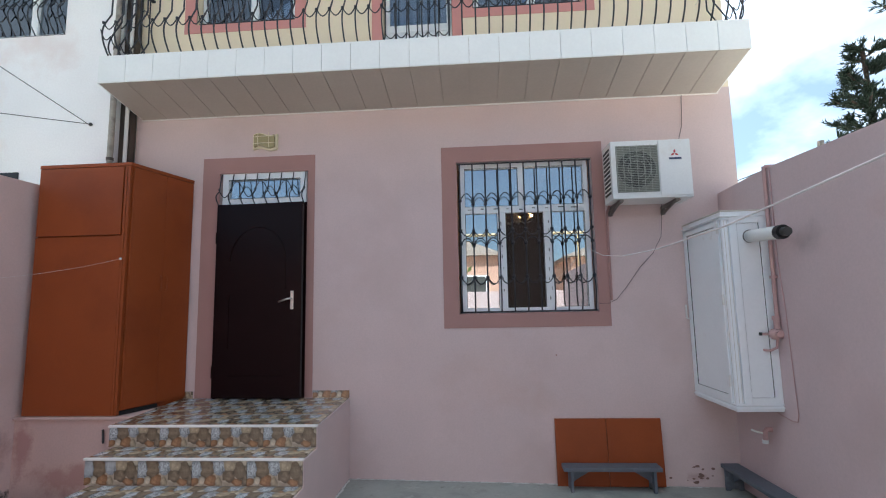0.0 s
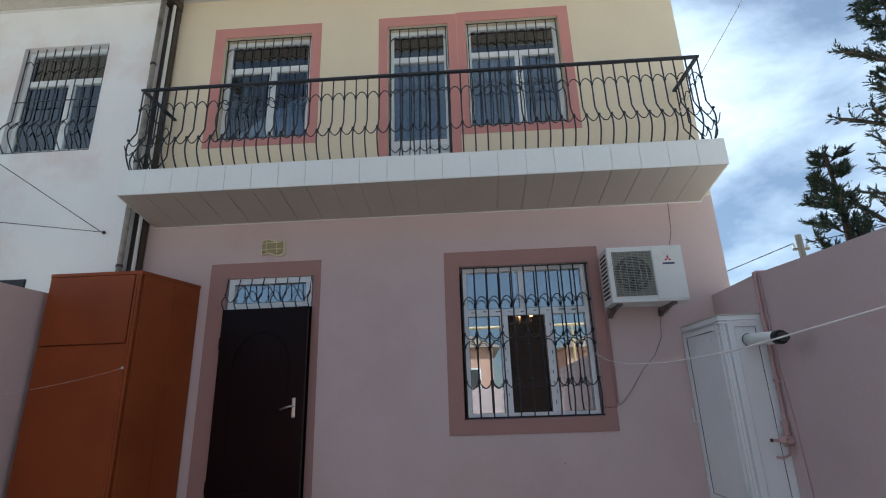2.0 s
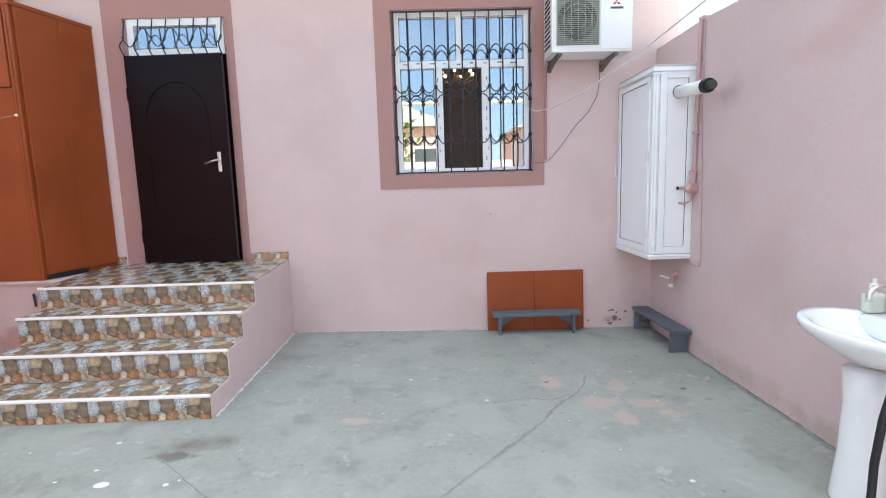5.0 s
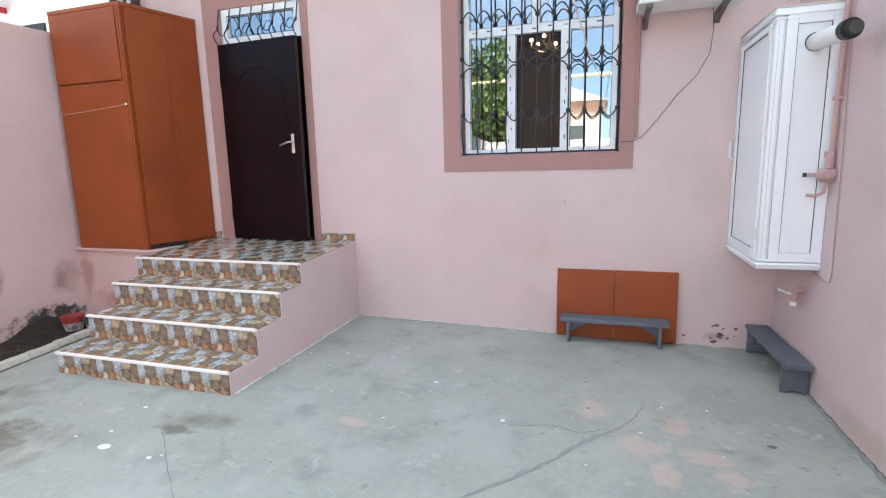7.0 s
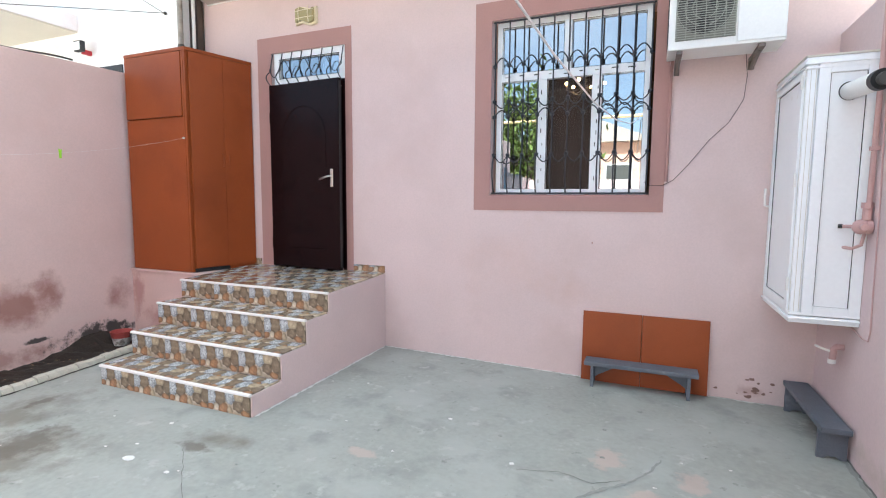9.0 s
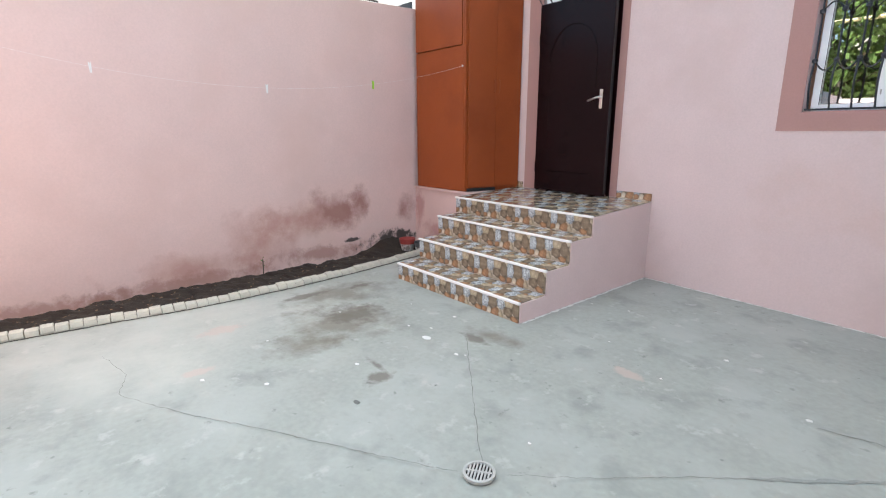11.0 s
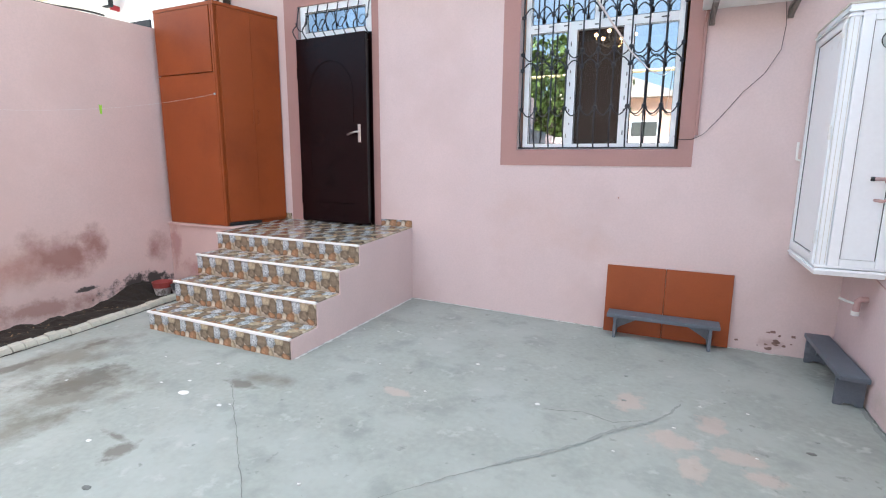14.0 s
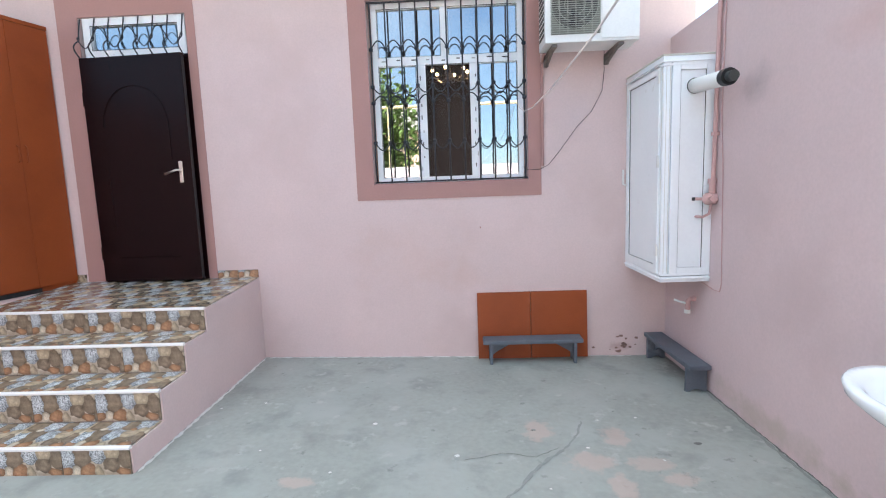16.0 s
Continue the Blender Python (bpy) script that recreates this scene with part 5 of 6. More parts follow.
# ---- drain, kerb, bed ----
dr = thing("floor_drain", "round grey floor drain grate set in the concrete", "drain", at=(-0.15, 1.74, -0.012))
part("rim", lathe([(0.072, -0.01), (0.074, 0.006), (0.062, 0.008), (0.060, 0.004), (0.060, -0.01)], 28), M_DRAIN, dr)
# shallow black disc: the well's darkness is in its colour, not its depth
part("well", lathe([(0.0605, -0.012), (0.0605, -0.002)], 28), M_DARK, dr)
for i in range(7):
    a = -0.045 + i * 0.015
    h = math.sqrt(max(0, 0.058 ** 2 - a * a))
    part("slat", box(a - 0.004, a + 0.004, -h, h, -0.002, 0.006, 0.001), M_DRAIN, dr)
part("slat", box(-0.058, 0.058, -0.005, 0.005, -0.002, 0.0065), M_DRAIN, dr)
dr.rotation_euler = (0, 0, radians(35))

kerb = thing("bed_kerb", "row of pale limestone kerb blocks along the bed", "kerb")
km = bmesh.new()
prism([(-0.055, -0.06), (0.045, -0.06), (0.055, 0.012), (0.03, 0.05), (-0.045, 0.06), (-0.06, 0.03)], "y", 0.003, 0.087, 0.006, km)
kme = bpy.data.meshes.new("kerb_block")
km.to_mesh(kme)
km.free()
kme.materials.append(M_KERB)
y = -0.30
rng = random.Random(4)
while y < 4.0:
    x = kerb_x(y)
    ang = math.atan2(kerb_x(y + 0.09) - x, 0.09)
    o = new("kerb_block", kme)
    o.parent = kerb
    o.scale = (0.72, 1.0, 0.92)
    o.location = (x - 0.040 + rng.uniform(-.005, .005), y, rng.uniform(-0.008, 0.006))
    o.rotation_euler = (rng.uniform(-.04, .04), rng.uniform(-.06, .06), -ang + rng.uniform(-.03, .03))
    y += 0.0885 * math.cos(ang)
for i in range(19):
    o = new("kerb_block", kme)
    o.parent = kerb
    o.scale = (1.35, 0.66, 0.9)
    o.location = (-3.30 + i * 0.0585, -0.345 + rng.uniform(-.006, .006), 0.01 + rng.uniform(-.006, .006))
    o.rotation_euler = (rng.uniform(-.04, .04), rng.uniform(-.04, .04), radians(-90))
flag = thing("flagstone_paving", "old grey paving slabs in the utility nook", "paving")
for x0, x1, y0, y1 in ((-3.9, -3.15, -0.8, -0.45), (-3.12, -2.72, -0.82, -0.44), (-2.70, -2.22, -0.80, -0.44), (-4.05, -3.3, -1.3, -0.83), (-3.28, -2.2, -1.3, -0.84)):
    part("slab", box(x0, x1, y0, y1, -0.06, 0.045 + rng.uniform(-.015, .015), 0.008), M_SLATE, flag)

lit = bmesh.new()
for k in range(240):
    y_ = rng.uniform(-0.3, 4.35)
    x_ = rng.uniform(-4.06, kerb_x(y_) - 0.14)
    z_ = -0.055 + 0.035 * noise.noise((x_ * 6, y_ * 6, 3)) + 0.02 * noise.noise((x_ * 22, y_ * 22, 5)) + 0.012
    a_, r_ = rng.uniform(0, 6.28), rng.uniform(0.008, 0.02)
    c_, s_ = math.cos(a_) * r_, math.sin(a_) * r_
    vs_ = [lit.verts.new((x_ + c_, y_ + s_, z_ + rng.uniform(0, .008))), lit.verts.new((x_ - s_ * 0.5, y_ + c_ * 0.5, z_)), lit.verts.new((x_ - c_, y_ - s_, z_ + rng.uniform(0, .008))), lit.verts.new((x_ + s_ * 0.5, y_ - c_ * 0.5, z_))]
    lit.faces.new(vs_)
M_LITTER = mat("dry_leaf_litter", (0.20, 0.13, 0.07), 0.9, var=0.5, scale=12, bump=0.1)
tagged(link("leaf_litter", lit, M_LITTER), "dry brown leaf litter on the soil bed", "litter", kind="stuff")
pot = thing("red_plant_pot", "faded red and white plant pot at the foot of the plinth", "plant pot", at=(-3.86, 4.08, -0.03))
part("pot_wall", lathe([(0.075, 0), (0.095, 0.09), (0.085, 0.085), (0.07, 0.02)], 20), M_POT, pot)
part("rim", lathe([(0.096, 0.085), (0.108, 0.15), (0.100, 0.15), (0.088, 0.09)], 20), M_RED, pot, "faded red rim")
bk = thing("dark_bucket", "small dark bucket with worn white band beside the plinth", "bucket", at=(-3.62, 4.14, -0.03))
part("bucket_wall", lathe([(0.08, 0), (0.098, 0.08), (0.09, 0.08), (0.07, 0.015)], 20), M_POT, bk)
part("rim", lathe([(0.099, 0.078), (0.112, 0.135), (0.103, 0.135), (0.090, 0.08)], 20), M_DARKPOT, bk)
sp = thing("seedling", "small green seedling in the soil bed", "plant", at=(-4.03, 2.25, -0.05))
part("stem", tube([(0, 0, 0), (0.01, 0, 0.08), (0.0, 0.005, 0.16)], 0.006, 5), M_BARK, sp)
lm = bmesh.new()
for k in range(7):
    a = k * 2.4
    z = 0.08 + 0.015 * k
    prism([(0, -0.012), (0.03, 0.0), (0.05, 0.02), (0.02, 0.014)], "z", 0, 0.002, bm=lm)
    for v in list(lm.verts)[-8:]:
        x0, y0 = v.co.x, v.co.y
        v.co.x, v.co.y, v.co.z = 0.6 * (x0 * math.cos(a) - y0 * math.sin(a)), 0.6 * (x0 * math.sin(a) + y0 * math.cos(a)), v.co.z + z + x0 * 0.4
part("leaves", lm, M_LEAF2, sp)

# ---- utility nook ----
sh = thing("nook_shelf", "pale pink shelf board in the utility nook, sunlit on top", "shelf")
part("board", box(-2.69, -2.03, -1.4, -0.15, 0.745, 0.785, 0.012), M_PINK, sh)
part("support", box(-2.69, -2.1, -1.4, -1.15, -0.05, 0.745), M_PINK_L, sh)
gb = thing("green_box", "green plastic box on the nook shelf", "box")
part("box_body", box(-2.685, -2.50, -0.80, -0.44, 0.785, 0.822, 0.008), M_GREEN, gb)
part("lid", box(-2.69, -2.495, -0.805, -0.435, 0.822, 0.838, 0.005), M_GREEN, gb)
sb = thing("socket_box", "small white socket box on the pier's inner edge", "socket")
part("case", box(-1.835, -1.79, -0.60, -0.52, 1.36, 1.46, 0.006), M_METALW, sb)
part("cover", box(-1.841, -1.835, -0.59, -0.53, 1.37, 1.45, 0.002), M_PVC, sb)
nk = tagged(link("nook_block", box(-2.75, -2.40, -0.85, -0.47, 0.03, 0.26, 0.02), M_PIER), "low pink rendered block under the nook shelf", "block")
pk = thing("plank", "weathered grey plank lying along the bed's end", "plank")
part("board", box(-3.95, -2.75, -0.60, -0.46, 0.06, 0.085, 0.004), M_SLATE, pk)
wp = thing("water_pipe", "grey plastic water pipes with fittings in the nook", "pipe")
part("pipe", tube([(-2.60, -0.55, 0.745), (-2.60, -0.52, 0.52), (-2.60, -0.58, 0.41), (-2.60, -0.70, 0.30), (-2.60, -0.75, 0.03)], 0.018, 10), M_DRAIN, wp)
part("pipe", tube([(-2.66, -0.49, 0.745), (-2.66, -0.49, 0.03)], 0.013, 10), M_DRAIN, wp)
part("fitting", tube([(-2.66, -0.49, 0.50), (-2.66, -0.49, 0.58)], 0.022, 10), M_DRAIN, wp)
cc = thing("coiled_cable", "bundle of dark electric cable hung in the corner", "cable")
for k in range(16):
    low_ = k < 11
    r1 = rng.uniform(0.025, 0.055) if low_ else rng.uniform(0.015, 0.03)
    r2 = rng.uniform(0.10, 0.14) if low_ else rng.uniform(0.05, 0.075)
    tw = rng.uniform(-0.9, 0.9)
    c0 = (-2.60, -0.535 + rng.uniform(-.012, .012), (0.985 if low_ else 1.165) + rng.uniform(-.025, .025))
    part("loop", tube([(c0[0] + r1 * math.cos(a) * math.sin(tw), c0[1] + r1 * math.cos(a) * math.cos(tw), c0[2] + r2 * math.sin(a)) for a in [2 * math.pi * i / 18 for i in range(18)]], 0.0055, 5, closed=True), M_CABLE if k % 5 else M_DRAIN, cc)
part("tie", tube([(-2.65, -0.57, 1.095), (-2.59, -0.57, 1.095), (-2.59, -0.50, 1.105), (-2.65, -0.50, 1.105)], 0.010, 6, closed=True), M_CABLE, cc)
part("lead", tube([(-2.62, -0.535, 1.20), (-2.62, -0.545, 1.36), (-2.62, -0.59, 1.46)], 0.005, 5), M_CABLE, cc)
part("white_lead", tube([(-2.62, -0.59, 1.46), (-2.62, -0.60, 1.7), (-2.62, -0.575, 2.0), (-2.62, -0.60, 2.3), (-2.62, -0.60, 2.9)], 0.003, 5), M_ROPE, cc, "white lead rising up the wall")

# ---- lines and pegs ----
def sag(a, b, s, n=25):
    a, b = Vector(a), Vector(b)
    return [a.lerp(b, i / (n - 1)) - Vector((0, 0, 4 * s * (i / (n - 1)) * (1 - i / (n - 1)))) for i in range(n)]


cl = thing("clothesline", "thin white clothesline from the wardrobe to the nook wall", "clothesline")
def line_at(y):
    return Vector((-3.15 - 0.086 * (4.375 - y), y, 1.845 + 0.0655 * (y - 2.1) ** 2))


part("cord", tube([line_at(4.375 - 5.77 * i / 30) for i in range(31)], 0.0009, 5), M_ROPE, cl)
cl2 = thing("clothesline", "white rope from the window grille over the yard", "clothesline")
rope = [(1.28, 5.125, 2.28), (1.265, 4.8, 2.19), (1.235, 4.3, 2.09), (1.19, 3.6, 2.01), (1.15, 2.8, 1.965), (1.12, 2.0, 1.955), (1.09, 1.2, 1.985), (1.07, 0.6, 2.03), (1.05, 0.0, 2.07), (1.0, -1.5, 2.09), (0.95, -4.02, 2.10)]
part("cord", tube(rope, 0.0032, 6), M_ROPE, cl2)


def peg(loc, material, label):
    p = thing("clothes_peg", label, "clothes peg", at=loc)
    part("jaw", prism([(-0.006, -0.045), (-0.001, -0.045), (-0.001, 0.02), (-0.010, 0.035)], "x", -0.005, 0.005), material, p)
    part("jaw", prism([(0.006, -0.045), (0.001, -0.045), (0.001, 0.02), (0.010, 0.035)], "x", -0.005, 0.005), material, p)


for y_, mt, lab in ((3.24, M_PEG, "lime green plastic clothes peg on the line"), (2.18, M_METALW, "white plastic clothes peg on the line"), (0.9, M_METALW, "white plastic clothes peg on the line")):
    peg(line_at(y_), mt, lab)

# ---- balcony ----
bal = thing("balcony", "balcony slab with a white tiled edge and a panelled underside", "balcony")
BL, BR, BF = -3.555, 2.70, 4.44
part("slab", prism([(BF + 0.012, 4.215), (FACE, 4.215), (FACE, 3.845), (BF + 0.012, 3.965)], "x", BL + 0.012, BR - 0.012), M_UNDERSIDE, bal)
nt_ = 22
for i in range(nt_):
    w = (BR - BL) / nt_
    part("fascia_tile", box(BL + i * w + 0.0015, BL + (i + 1) * w - 0.0015, BF, BF + 0.012, 3.955, 4.225, 0.002), M_FASCIA, bal)
part("top_cap", box(BL, BR, BF, BF + 0.12, 4.225, 4.24, 0.003), M_FASCIA, bal)
for x0 in (BL, BR - 0.012):
    part("fascia_tile", prism([(BF + 0.013, 3.955), (FACE, 3.84), (FACE, 4.225), (BF + 0.013, 4.225)], "x", x0, x0 + 0.012), M_FASCIA, bal)
ns = 22
ang = math.atan2(3.965 - 3.845, FACE - BF)
for i in range(ns):
    w = (BR - BL - 0.03) / ns
    x = BL + 0.015 + i * w
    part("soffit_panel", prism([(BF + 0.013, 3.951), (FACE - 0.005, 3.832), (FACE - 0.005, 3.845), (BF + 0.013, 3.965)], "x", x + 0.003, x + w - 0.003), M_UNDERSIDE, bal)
part("edge_strip", tube([(BL, FACE - 0.006, 3.832), (BR, FACE - 0.006, 3.832)], 0.010, 6), M_TRIM, bal)

rail = thing("balcony_railing", "black wrought-iron railing with a bellied foot", "railing")
RY = 4.50


def baluster(px, py, ox, oy):
    """A bar that runs straight down and bellies out towards (ox, oy) near its foot."""
    pts = [(px, py, 5.26), (px, py, 4.72)]
    for k in range(1, 11):
        s = k / 10
        out = 0.14 * math.sin(math.pi * min(1, s * 1.0)) ** 1.0 * (0.55 + 0.45 * s)
        pts.append((px + ox * out * 1.2, py + oy * out, 4.72 - 0.47 * s))
    part("baluster", tube(pts, 0.008, 6), M_IRON, rail)


xs = [BL + 0.06 + i * (BR - BL - 0.12) / 48 for i in range(49)]
for x in xs:
    baluster(x, RY, 0, -1)
for i in range(48):
    part("arch", tube(arc((xs[i], RY - 0.008, 5.0), (xs[i + 1], RY - 0.008, 5.0), 0.07, 7), 0.006, 5), M_IRON, rail)
    part("arch", tube(arc((xs[i], RY - 0.10, 4.57), (xs[i + 1], RY - 0.10, 4.57), -0.075, 7), 0.006, 5), M_IRON, rail)
kn = ball((0, 0, 0), 0.018, bmesh.new())
kme_ = bpy.data.meshes.new("knot")
kn.to_mesh(kme_)
kn.free()
kme_.materials.append(M_IRON)
for x in xs:
    for loc in ((x, RY - 0.008, 5.0), (x, RY - 0.10, 4.57)):
        o = new("knot", kme_)
        o.parent = rail
        o.location = loc
for px, s in ((xs[0], -1), (xs[-1], 1)):
    for k in range(1, 5):
        baluster(px, RY + k * 0.14, s, 0)
    part("top_rail", box(px - 0.02, px + 0.02, RY + 0.02, FACE, 5.25, 5.275, 0.004), M_IRON, rail)
    part("foot_rail", box(px - 0.01, px + 0.01, RY, FACE, 4.25, 4.265), M_IRON, rail)
    for k in range(4):
        part("arch", tube(arc((px, RY + k * 0.14, 5.0), (px, RY + (k + 1) * 0.14, 5.0), 0.07, 7), 0.006, 5), M_IRON, rail)
        part("arch", tube(arc((px + s * 0.115, RY + k * 0.14, 4.57), (px + s * 0.115, RY + (k + 1) * 0.14, 4.57), -0.075, 7), 0.006, 5), M_IRON, rail)
part("top_rail", box(xs[0] - 0.02, xs[-1] + 0.02, RY - 0.02, RY + 0.02, 5.25, 5.275, 0.004), M_IRON, rail)
part("foot_rail", box(xs[0] - 0.01, xs[-1] + 0.01, RY - 0.01, RY + 0.01, 4.245, 4.26), M_IRON, rail)


# ---- upper windows ----
def upper_window(name, hole, label, curtain_side, door_leaf=False, y=5.215, glass=None, grille=True, mullion=0.55):
    x0, x1, z0, z1 = hole
    w = thing(name, label, "window", kind="structure")
    pvc_frame(w, x0 + 0.01, x1 - 0.01, z0 + 0.01, z1 - 0.01, y, 0.055)
    zt = z1 - 0.45
    part("transom_bar", box(x0 + 0.065, x1 - 0.065, y, y + 0.06, zt - 0.04, zt + 0.04, 0.004), M_PVC, w)
    xm = x0 + (x1 - x0) * mullion
    g = glass or M_GLASS_UP
    pane(w, x0 + 0.065, x1 - 0.065, zt + 0.04, z1 - 0.065, y + 0.03, g)
    if door_leaf:
        part("lower_panel", box(x0 + 0.065, x1 - 0.065, y + 0.01, y + 0.05, z0 + 0.065, z0 + 0.55, 0.004), M_PVC, w)
        part("lower_rail", box(x0 + 0.065, x1 - 0.065, y, y + 0.06, z0 + 0.55, z0 + 0.63, 0.004), M_PVC, w)
        pane(w, x0 + 0.065, x1 - 0.065, z0 + 0.63, zt - 0.04, y + 0.03, g)
    else:
        part("mullion", box(xm - 0.045, xm + 0.045, y, y + 0.06, z0 + 0.065, zt - 0.04, 0.004), M_PVC, w)
        pane(w, x0 + 0.065, xm - 0.045, z0 + 0.065, zt - 0.04, y + 0.03, g)
        pane(w, xm + 0.045, x1 - 0.065, z0 + 0.065, zt - 0.04, y + 0.03, g)
    a, b_ = (x0 + 0.05, xm) if curtain_side < 0 else (xm, x1 - 0.05)
    if door_leaf:
        a, b_ = x0 + 0.05, x1 - 0.05
    cm = bmesh.new()
    n = 40
    row = [[cm.verts.new((a + (b_ - a) * i / n, y + 0.10 + 0.025 * math.sin(i * 1.3) + dy, z)) for i in range(n + 1)] for z in (z0, zt) for dy in (0,)]
    for i in range(n):
        cm.faces.new((row[0][i], row[0][i + 1], row[1][i + 1], row[1][i]))
    bmesh.ops.solidify(cm, geom=cm.faces[:], thickness=0.004)
    cu = link("curtain", cm, M_CURTAIN)
    tagged(cu, "pale blue folded curtain behind the window", "curtain")
    if not door_leaf:
        c2 = tube([(xm + (0.07 if curtain_side > 0 else -0.07), y + 0.085, z0 + 0.05), (xm + (0.07 if curtain_side > 0 else -0.07), y + 0.085, zt)], 0.022, 8)
        tagged(link("curtain", c2, M_CURTAIN_B), "deep blue gathered curtain behind the window", "curtain")
    if grille:
        gr = thing("window_grille", "black iron grille over the upper window", "grille")
        n = max(6, round((x1 - x0) / 0.125))
        gx_ = [x0 + 0.03 + i * (x1 - x0 - 0.06) / n for i in range(n + 1)]
        for x in gx_:
            bow = [(x, 5.15, z1 - 0.02), (x, 5.15, z0 + 0.5)] + [(x, 5.15 - 0.10 * math.sin(math.pi * k / 8), z0 + 0.5 - 0.47 * k / 8) for k in range(1, 9)]
            part("bar", tube(bow, 0.007, 5), M_IRON, gr)
        for z, h in ((z1 - 0.22, 0.06), (zt - 0.35, 0.06), (zt - 0.48, -0.06), (z0 + 0.5, -0.06)):
            for p, q in zip(gx_, gx_[1:]):
                part("arch", tube(arc((p, 5.143, z), (q, 5.143, z), h, 6), 0.006, 4), M_IRON, gr)
        part("rail", tube([(x0 + 0.01, 5.15, z0 + 0.03), (x1 - 0.01, 5.15, z0 + 0.03)], 0.007, 5), M_IRON, gr)
        part("rail", tube([(x0 + 0.01, 5.15, z1 - 0.02), (x1 - 0.01, 5.15, z1 - 0.02)], 0.007, 5), M_IRON, gr)
    return w


upper_window("window_3", U1, "white plastic upper window with a blue curtain", 1)
upper_window("window_4", UD, "white plastic balcony door with a glazed upper half", 1, True)
upper_window("window_5", U2, "white plastic upper window with a blue curtain", -1)

# ---- eaves and roof ----
eav = thing("eaves_soffit", "pale panelled soffit under the roof overhang", "soffit", kind="structure")
EF = 4.15
part("backing", box(-3.60, 2.84, EF, FACE + 0.3, TOP + 0.012, TOP + 0.2), M_SOFFIT, eav)
n = 32
for i in range(n):
    w = 6.44 / n
    part("soffit_panel", box(-3.60 + i * w + 0.004, -3.60 + (i + 1) * w - 0.004, EF, FACE + 0.05, TOP, TOP + 0.012), M_SOFFIT, eav)
part("edge_strip", box(-3.60, 2.84, FACE - 0.03, FACE - 0.001, TOP - 0.025, TOP - 0.001, 0.004), M_TRIM, eav)
part("fascia_board", box(-3.62, 2.85, EF - 0.03, EF, TOP - 0.03, TOP + 0.25, 0.003), M_FASCIA, eav)


def downlight(x, y, z):
    d = thing("soffit_downlight", "small round recessed downlight in the soffit, unlit", "downlight", group="soffit downlights", at=(x, y, z))
    part("bezel", lathe([(0.032, -0.002), (0.034, -0.012), (0.05, -0.010), (0.052, -0.001)], 20), M_FANDARK, d)
    part("lens", lathe([(0.03, -0.006), (0.031, -0.001)], 20), M_PAPER, d)


downlight(-2.2, 4.45, TOP)
downlight(0.2, 4.40, TOP)
rf = bmesh.new()
prism([(EF - 0.1, TOP + 0.22), (9, TOP + 1.9), (13.5, TOP + 0.22)], "x", -3.62, 2.95, bm=rf)
tagged(link("roof", rf, M_ROOF), "brown sheet roof of the house", "roof", kind="structure")

# ---- neighbour's house ----
NY = 4.90
NW = (-5.48, -4.36, 4.79, 6.31)
NW2 = (-6.0, -4.77, 1.7, 3.22)
tagged(link("wall_neighbour", holed_wall(-16, -3.745, LOW, 6.92, NY, NY + 0.3, [NW, NW2]), M_WHITEWALL), "white rendered wall of the adjoining house", "wall", kind="structure")
tagged(link("wall_neighbour_side", box(-3.9, -3.745, NY + 0.3, 12, LOW, 6.92), M_WHITEWALL), "white rendered side of the adjoining house", "wall", kind="structure")
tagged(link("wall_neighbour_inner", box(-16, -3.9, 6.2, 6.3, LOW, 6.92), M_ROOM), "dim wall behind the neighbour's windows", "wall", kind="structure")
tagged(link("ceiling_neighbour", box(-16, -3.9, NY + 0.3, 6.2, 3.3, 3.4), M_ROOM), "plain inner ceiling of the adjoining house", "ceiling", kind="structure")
ns_ = thing("neighbour_soffit", "pale panelled soffit of the adjoining roof", "soffit", kind="structure")
part("backing", box(-16, -3.75, 3.6, NY + 0.3, 6.935, 7.1), M_SOFFIT, ns_)
for i in range(46):
    part("soffit_panel", box(-12.8 + i * 0.2 - 0.096, -12.8 + i * 0.2 + 0.096, 3.6, NY + 0.02, 6.92, 6.935), M_SOFFIT, ns_)
part("edge_strip", box(-16, -3.75, NY - 0.03, NY - 0.001, 6.90, 6.919, 0.004), M_TRIM, ns_)
rf2 = bmesh.new()
prism([(3.5, 7.1), (8.5, 8.7), (13.5, 7.1)], "x", -16, -3.64, bm=rf2)
tagged(link("roof_neighbour", rf2, M_ROOF), "brown sheet roof of the adjoining house", "roof", kind="structure")
downlight(-5.6, 4.3, 6.92)
gut = thing("roof_gutter", "dark brown gutter running out between the two roofs", "gutter")
part("channel", box(-3.745, -3.61, 3.5, FACE, 6.93, 7.06, 0.01), M_BROWNPIPE, gut)
dp = thing("downpipe", "weathered grey-brown downpipe in the joint between the houses", "downpipe")
part("pipe", tube([(-3.712, 4.865, 6.95), (-3.712, 4.865, 0.9)], 0.030, 12), M_GREYPIPE, dp, "", True)
for z_ in (1.9, 3.3, 4.55, 5.9):
    part("pipe_strap", tube([(-3.712, 4.865, z_), (-3.712, 4.865, z_ + 0.03)], 0.036, 12), M_BROWNPIPE, dp)
# added dark backing that paints the shaded gap behind the pipes
tagged(link("trim_house_joint", box(-3.744, -3.621, 5.02, 5.11, 0.8, 6.92), M_BROWNPIPE), "dark backing strip for the shade in the joint between the houses", "trim", kind="structure")
dp2 = thing("downpipe", "pale plastic pipe in the joint between the houses", "downpipe")
part("pipe", tube([(-3.638, 4.985, 6.92), (-3.638, 4.985, 0.8)], 0.020, 10), M_METALW, dp2)
upper_w = thing("window_6", "white plastic window of the adjoining house with a blue blind", "window", kind="structure")
